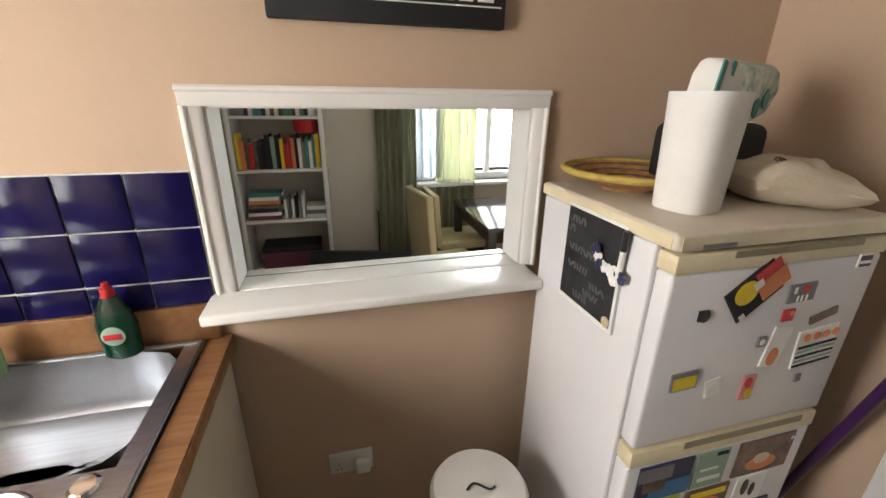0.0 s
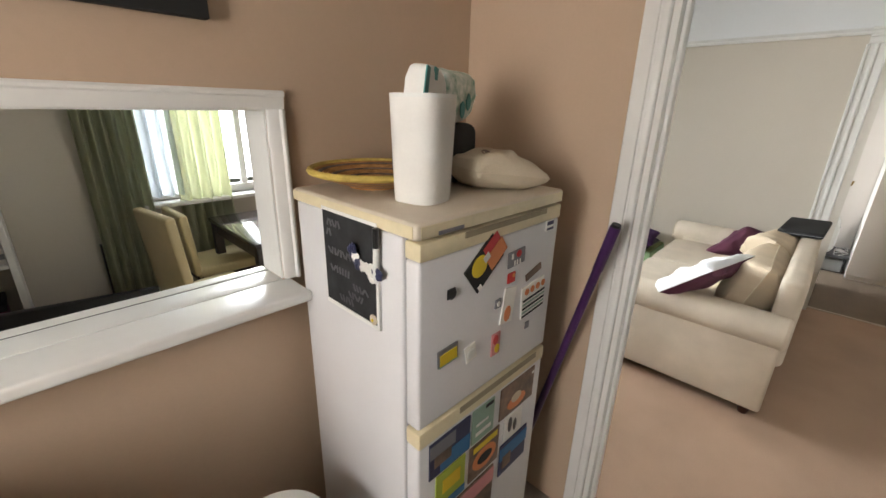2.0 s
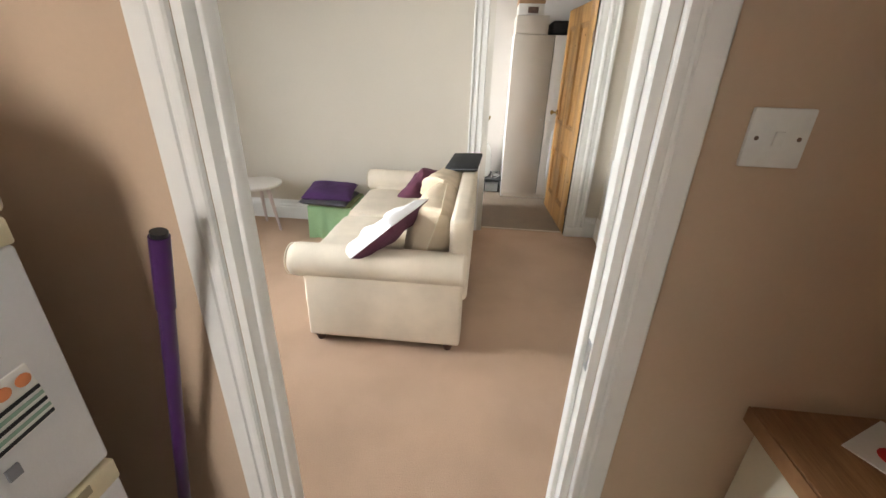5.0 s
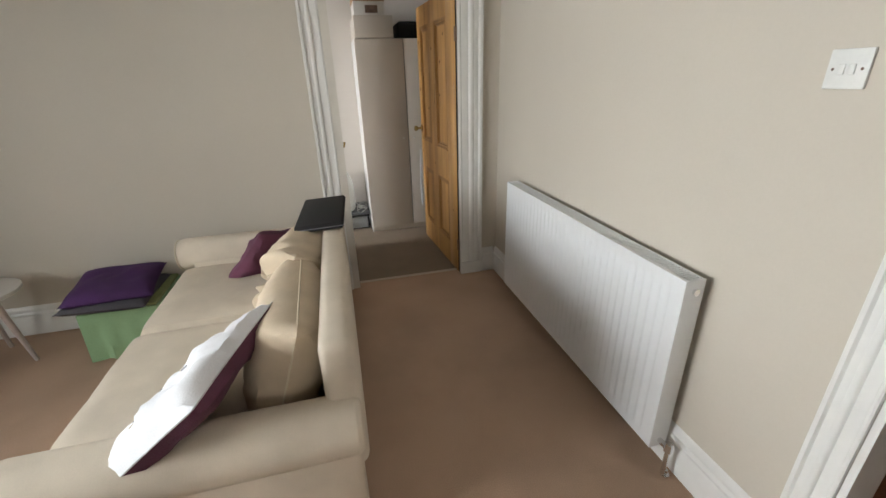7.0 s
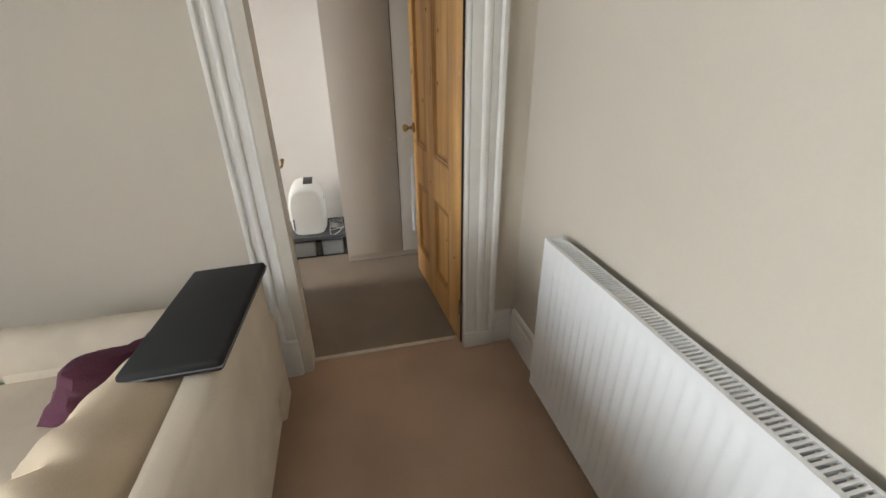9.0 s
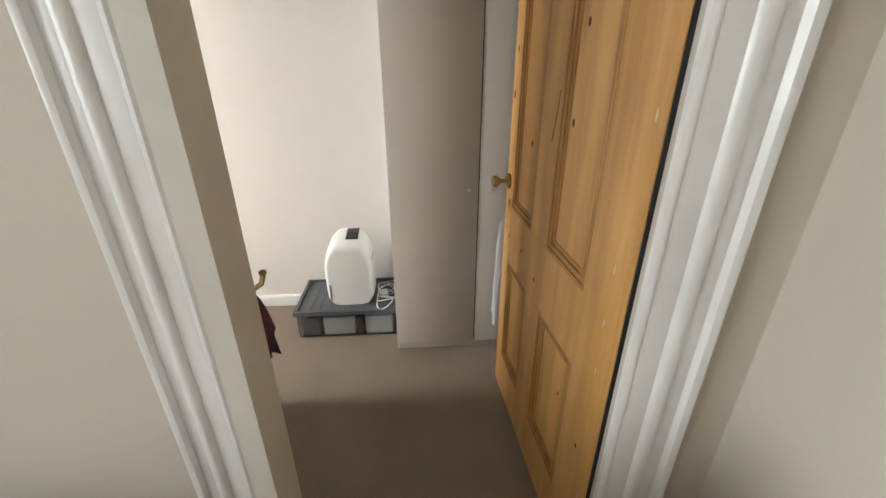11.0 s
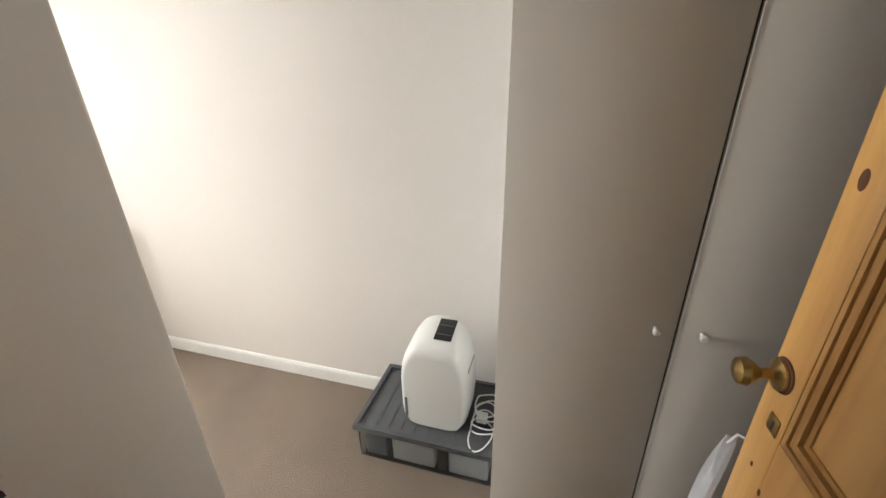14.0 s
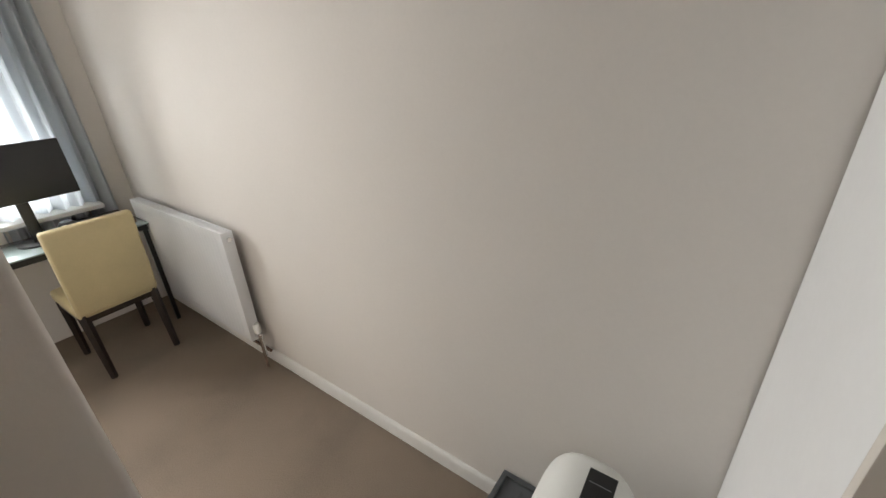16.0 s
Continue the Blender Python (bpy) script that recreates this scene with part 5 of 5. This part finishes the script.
    # Dark strip in place of the shade along the hinge edge.
    part("hinge_gap_shade", box(-0.0045, -0.0005, -0.012, -0.003, 0, Hh), DARKGAP, d)
    part("split", tube([(0.512, -0.0008, 1.29), (0.500, -0.0008, 1.33), (0.490, -0.0008, 1.38), (0.484, -0.0008, 1.44)], 0.0018), KNOT, d)
    part("keyhole", box(L - 0.058, L - 0.053, 0.0031, 0.0036, 0.963, 0.98), DARKGAP, d)
    part("rose", moved(lathe([(0.032, 0), (0.031, 0.003), (0.02, 0.005)], n=24), pose(L - 0.03, 0.0004, 1.06, -90, 0, 0)), KNOT, d, "dark brown rose plate")


pine_door()
towel = thing("white_towel", (6.43, -0.42, 0.4), "white towel hanging behind the door edge", "towel")
tb = bmesh.new()
rows = []
for k in range(13):
    z = 0.36 + 0.5 * k / 12
    w = 0.02 + 0.11 * (1 - (k / 12) ** 1.4)
    rows.append([tb.verts.new((6.418 + w * (i / 8), -0.385 + 0.012 * math.sin(i * 1.4 + k * 0.3) - 0.01 * i / 8, z - 0.05 * (1 - i / 8) * (k == 0))) for i in range(9)])
for p_, q_ in zip(rows, rows[1:]):
    for i in range(8):
        tb.faces.new((p_[i], p_[i + 1], q_[i + 1], q_[i]))
bmesh.ops.solidify(tb, geom=list(tb.faces), thickness=0.008)
part("cloth", tb, WHITECLOTH, towel)
part("loop", tube([(6.424, -0.385, 0.85), (6.42, -0.395, 0.88), (6.413, -0.405, 0.88)], 0.003), WHITECLOTH, towel)


def wardrobe():
    w = thing("wardrobe", (6.92, -0.5, 0), "grey beige two-door wardrobe with small knobs", "wardrobe")
    part("carcass", box(6.672, 7.18, -0.73, 0.113, 0.06, 1.835, 0.002), WARD, w)
    part("side_panel", box(6.668, 7.185, 0.1135, 0.121, 0, 1.84), mat("white_side_panel", (0.80, 0.80, 0.79), 0.45, 0.03, 3), w, "white side panel")
    part("plinth", box(6.668, 6.69, -0.73, 0.112, 0, 0.058), WARD, w)
    for a, b, kn in ((-0.3145, 0.122, -0.269), (-0.73, -0.320, -0.372)):
        d = part("door", box(6.65, 6.667, a, b, 0.05, 1.835, 0.002), WARD, w)
        if a < -0.5:
            part("edge_strip", box(6.6487, 6.6498, b - 0.002, b - 0.0003, 0.055, 1.83), PLASTIC_W, d, "pale strip along the door edge")
        part("knob", moved(lathe([(0.005, 0), (0.004, 0.01), (0.009, 0.015), (0.0095, 0.021), (0.006, 0.024)], n=16), pose(6.65, kn, 0.955, 0, -90, 0)), PLASTIC_W, d)
    # Black filler painting the shade between the two doors.
    part("door_gap_shade", box(6.658, 6.671, -0.3195, -0.315, 0.06, 1.83), DARKGAP, w)
    u = thing("top_box_unit", (6.92, -0.1, 1.842), "pale storage unit on top of the wardrobe", "cabinet")
    part("body", box(6.66, 7.18, -0.235, 0.112, 1.842, 2.02, 0.002), WARD, u)
    part("front", box(6.652, 6.659, -0.232, 0.11, 1.846, 2.016, 0.001), WARD, u)
    k = thing("dark_storage_bag", (6.9, -0.4, 1.842), "black bag lying on the wardrobe", "bag")
    part("bag", box(6.70, 7.1, -0.62, -0.28, 1.842, 1.98, 0.03, 3), BLACKM, k)
    c = thing("cardboard_box", (6.85, -0.02, 2.022), "printed box with a brown lid on the wardrobe", "box")
    part("carton", box(6.68, 6.98, -0.17, 0.10, 2.022, 2.13, 0.003), PAPER, c)
    part("lid", box(6.675, 6.985, -0.175, 0.105, 2.1305, 2.20, 0.003), mat("kraft_lid", (0.42, 0.27, 0.15), 0.8, 0.1, 8), c)
    part("print", box(6.677, 6.6795, -0.11, 0.0, 2.04, 2.10), BROWN, c)


wardrobe()


def storage_tub():
    t = thing("storage_tub", (6.98, 0.44, 0), "clear underbed tub with a grey lid", "tub")
    part("tub", boxes((6.805, 6.808, 0.14, 0.72, 0.004, 0.158), (7.172, 7.175, 0.14, 0.72, 0.004, 0.158), (6.808, 7.172, 0.717, 0.72, 0.004, 0.158), (6.808, 7.172, 0.14, 0.143, 0.004, 0.158), (6.808, 7.172, 0.143, 0.717, 0.001, 0.004)), TUB, t)
    lid = part("lid", box(6.788, 7.19, 0.125, 0.738, 0.160, 0.178, 0.006, 3), LIDGREY, t, "grey plastic lid")
    part("lid_rim", boxes((6.788, 6.806, 0.13, 0.733, 0.1785, 0.19), (7.172, 7.19, 0.13, 0.733, 0.1785, 0.19), (6.806, 7.172, 0.715, 0.733, 0.1785, 0.19), (6.806, 7.172, 0.13, 0.148, 0.1785, 0.19)), LIDGREY, lid)
    for k in range(9):
        part("rib", box(6.83, 7.15, 0.2 + 0.055 * k, 0.206 + 0.055 * k, 0.1785, 0.181), LIDGREY, lid)
    for y0, y1, mt, lb in ((0.385, 0.575, PAPER, "white packet inside the tub"), (0.16, 0.325, PAPER, "white box inside the tub"), (0.335, 0.375, BROWN, "brown packet inside the tub"), (0.60, 0.70, GREYP, "grey bundle inside the tub")):
        p = thing("packet", (6.86, y0, 0.005), lb, "packet")
        part("packet", box(6.82, 7.0, y0, y1, 0.005, 0.13, 0.008, 2), mt, p)


storage_tub()


def dehumidifier():
    d = thing("dehumidifier", (6.99, 0.41, 0.19), "white rounded dehumidifier on the tub lid", "dehumidifier")
    b = bmesh.new()
    # rounded body: a domed side outline swept across its width
    n = 36
    rings = []
    for wx in (-1, -0.985, -0.95, -0.88, -0.76, -0.5, 0, 0.5, 0.76, 0.88, 0.95, 0.985, 1):
        ring = []
        k = 0.80 + 0.20 * (1 - abs(wx) ** 5) ** 0.5
        for i in range(n):
            a = 2 * math.pi * i / n
            u, v = math.cos(a), math.sin(a)
            p = 2.7 if v > 0 else 7
            r = 1 / (abs(u) ** p + abs(v) ** p) ** (1 / p)
            ring.append(b.verts.new((6.985 + 0.112 * wx, 0.405 + 0.142 * u * r * k * (1 - 0.10 * max(0, v * r)), 0.40 + 0.218 * v * r * (k if v > 0 else 1.0) - 0.022 * (1 - wx) * max(0, v) ** 2)))
        rings.append(ring)
    for p_, q_ in zip(rings, rings[1:]):
        for i in range(n):
            b.faces.new((p_[i], p_[(i + 1) % n], q_[(i + 1) % n], q_[i]))
    b.faces.new(rings[0][::-1])
    b.faces.new(rings[-1])
    bmesh.ops.recalc_face_normals(b, faces=b.faces)
    part("shell", b, DEH, d)
    part("control_panel", moved(box(-0.058, 0.058, -0.036, 0.036, 0, 0.004, 0.002), pose(6.99, 0.375, 0.598, 0, -11, 0)), BLACK, d, "dark glossy control panel")
    for x in (-0.03, 0.02):
        part("panel_line", moved(box(x, x + 0.002, -0.028, 0.028, 0.004, 0.005), pose(6.99, 0.375, 0.598, 0, -11, 0)), GREYP, d)
    part("water_window", box(6.8705, 6.8735, 0.512, 0.524, 0.22, 0.32, 0.001), GREYP, d)
    part("side_vent", box(6.93, 7.04, 0.268, 0.272, 0.30, 0.46), GREYP, d)
    part("foot", boxes((6.90, 7.07, 0.31, 0.33, 0.179, 0.19), (6.90, 7.07, 0.50, 0.52, 0.179, 0.19)), BLACK, d)
    c = thing("power_cable", (6.9, 0.2, 0.18), "coiled white power cable on the tub lid", "cable")
    for q in range(5):
        pts = []
        cx, cy, r = 6.90 + 0.03 * q, 0.205 - 0.008 * (q % 2), 0.05 + 0.008 * (q % 3)
        for k in range(33):
            a = 2 * math.pi * k / 32
            pts.append((cx + r * 1.1 * math.cos(a) - (0.05 * (math.cos(a) < -0.3) * abs(math.cos(a)) if q == 0 else 0), min(0.25, cy + r * math.sin(a)), 0.195 + 0.012 * q * 0.6 + 0.012 * math.sin(2 * a + q)))
        part("loop", tube(pts, 0.0032), PLASTIC_W, c)
    part("plug", box(6.93, 6.975, 0.19, 0.235, 0.196, 0.224, 0.006), PLASTIC_W, c)


dehumidifier()

radiator("radiator", 1.14, 0.67, 0.065, 0.04, pose(7.163, 2.30, 0.19, 0, 0, 90), 0, "white study radiator with ribbed panel")


trv = thing("radiator_valve", (7.13, 2.27, 0), "white thermostatic valve on a dark pipe", "valve")
part("head", lathe([(0.016, 0), (0.02, 0.01), (0.02, 0.055), (0.014, 0.065)], n=18, at=(7.13, 2.265, 0.245)), PLASTIC_W, trv)
part("pipe", rod((7.13, 2.265, 0.0), (7.13, 2.265, 0.245), 0.008), BROWN, trv)
part("low_pipe", rod((7.165, 2.25, 0.10), (7.165, 3.6, 0.10), 0.009), BROWN, trv)


def study_desk():
    t = thing("desk", (6.65, 3.5, 0), "glass-topped desk with black metal frame", "desk")
    part("top", box(5.95, 7.10, 3.26, 3.64, 0.725, 0.735, 0.002), mat("smoked_glass_top", (0.25, 0.3, 0.3), 0.08, 0.1, 5), t)
    part("frame", boxes((5.96, 7.09, 3.27, 3.29, 0.69, 0.7245), (5.96, 7.09, 3.6, 3.62, 0.69, 0.7245)), BLACK, t)
    for x in (5.97, 7.06):
        for y in (3.27, 3.6):
            part("leg", box(x, x + 0.025, y, y + 0.02, 0, 0.6895, 0.003), BLACK, t)
    m = thing("monitor", (6.6, 3.48, 0.736), "black computer monitor on the desk", "monitor")
    part("screen", moved(box(-0.26, 0.26, -0.015, 0.015, 0, 0.31, 0.006), pose(6.615, 3.42, 0.985, -4, 0, 2)), BLACK, m)
    part("neck", box(6.585, 6.64, 3.435, 3.455, 0.75, 1.1, 0.004), BLACK, m)
    part("base", lathe([(0.1, 0), (0.1, 0.01), (0.03, 0.02)], at=(6.61, 3.48, 0.736)), BLACK, m)
    s = thing("desk_speaker", (6.68, 3.5, 0.736), "small round black speaker on the desk", "speaker")
    part("body", lathe([(0.04, 0), (0.05, 0.03), (0.045, 0.09), (0.03, 0.11)], at=(6.74, 3.36, 0.736)), BLACK, s)
    part("ring", moved(torus(0.03, 0.006), pose(6.72, 3.318, 0.80, 80, 0, 0)), PLASTIC_W, s)
    k = thing("document_pile", (6.9, 3.45, 0.736), "dark folders lying on the desk", "folders")
    part("folder", box(6.82, 7.06, 3.33, 3.6, 0.736, 0.775, 0.004), BROWN, k)
    part("sheet", box(6.80, 7.05, 3.32, 3.58, 0.7755, 0.782), BLACKM, k)


study_desk()
dining_chair(pose(6.74, 3.18, 0, 0, 0, 2), "cream padded chair with dark legs at the desk", 0.93)


def hanging_cloth():
    h = thing("wall_hook", (5.55, 0.38, 1.06), "small aged brass hook beside the doorway", "hook")
    part("plate", box(5.5505, 5.554, 0.365, 0.39, 1.03, 1.085, 0.001), BRASS, h)
    part("arm", tube([(5.554, 0.372, 1.06), (5.566, 0.352, 1.05), (5.576, 0.338, 1.058), (5.58, 0.332, 1.078)], 0.006), BRASS, h)
    part("tip", lathe([(0.004, 0), (0.009, 0.005), (0.009, 0.011), (0.003, 0.015)], n=14, at=(5.58, 0.332, 1.076)), BRASS, h, "small round brass tip")
    c = thing("hanging_towel", (5.68, 0.37, 0.8), "folded plum towel hanging from a hook", "towel")
    n, m = 18, 12
    for layer in range(3):
        b = bmesh.new()
        rows = []
        for j in range(m + 1):
            row = []
            for i in range(n + 1):
                u, v = i / n, j / m
                top = 1.03 - 0.25 * u ** 1.4 - 0.008 * layer
                low = 0.80 - 0.08 * u + 0.03 * math.sin(u * 7 + layer) + 0.035 * layer * u
                fold = 0.012 * math.sin(u * 9 + layer * 1.7) * v
                row.append(b.verts.new((5.566 + 0.29 * u - 0.012 * layer * u, 0.352 + 0.09 * u + 0.017 * layer + fold + 0.012 * (1 - v) * (1 - layer), top + (low - top) * v)))
            rows.append(row)
        for p_, q_ in zip(rows, rows[1:]):
            for i in range(n):
                b.faces.new((p_[i], p_[i + 1], q_[i + 1], q_[i]))
        bmesh.ops.solidify(b, geom=list(b.faces), thickness=0.007)
        part("fold", b, PLUM, c)


hanging_cloth()


def window_vac():
    v = thing("window_vacuum", (5.85, 0.82, 0.3), "black and yellow window vacuum on the wall", "window vacuum")
    part("head", moved(box(-0.06, 0.066, -0.02, 0.02, -0.02, 0.02, 0.008, 3), pose(5.85, 0.825, 0.895, 0, -2, 0)), BLACKM, v)
    part("blade", moved(box(-0.066, 0.072, -0.004, 0.004, 0, 0.012, 0.001), pose(5.85, 0.828, 0.917, 0, -2, 0)), BLACK, v)
    part("neck", moved(lathe([(0.02, 0), (0.028, 0.05), (0.045, 0.085)], n=18), pose(5.825, 0.82, 0.79) @ Matrix.Diagonal((1, 0.6, 1, 1))), BLACKM, v)
    part("body", moved(lathe([(0.018, 0), (0.028, 0.02), (0.034, 0.1), (0.03, 0.17), (0.022, 0.205)], n=20), pose(5.823, 0.815, 0.585) @ Matrix.Diagonal((1, 0.8, 1, 1))), YELLOW, v)
    part("button", box(5.815, 5.831, 0.783, 0.79, 0.635, 0.665, 0.003), BLACK, v)
    part("grip", rod((5.823, 0.815, 0.585), (5.822, 0.82, 0.0), 0.016), mat("worn_yellow", (0.5, 0.42, 0.06), 0.5, 0.2, 12), v)


window_vac()
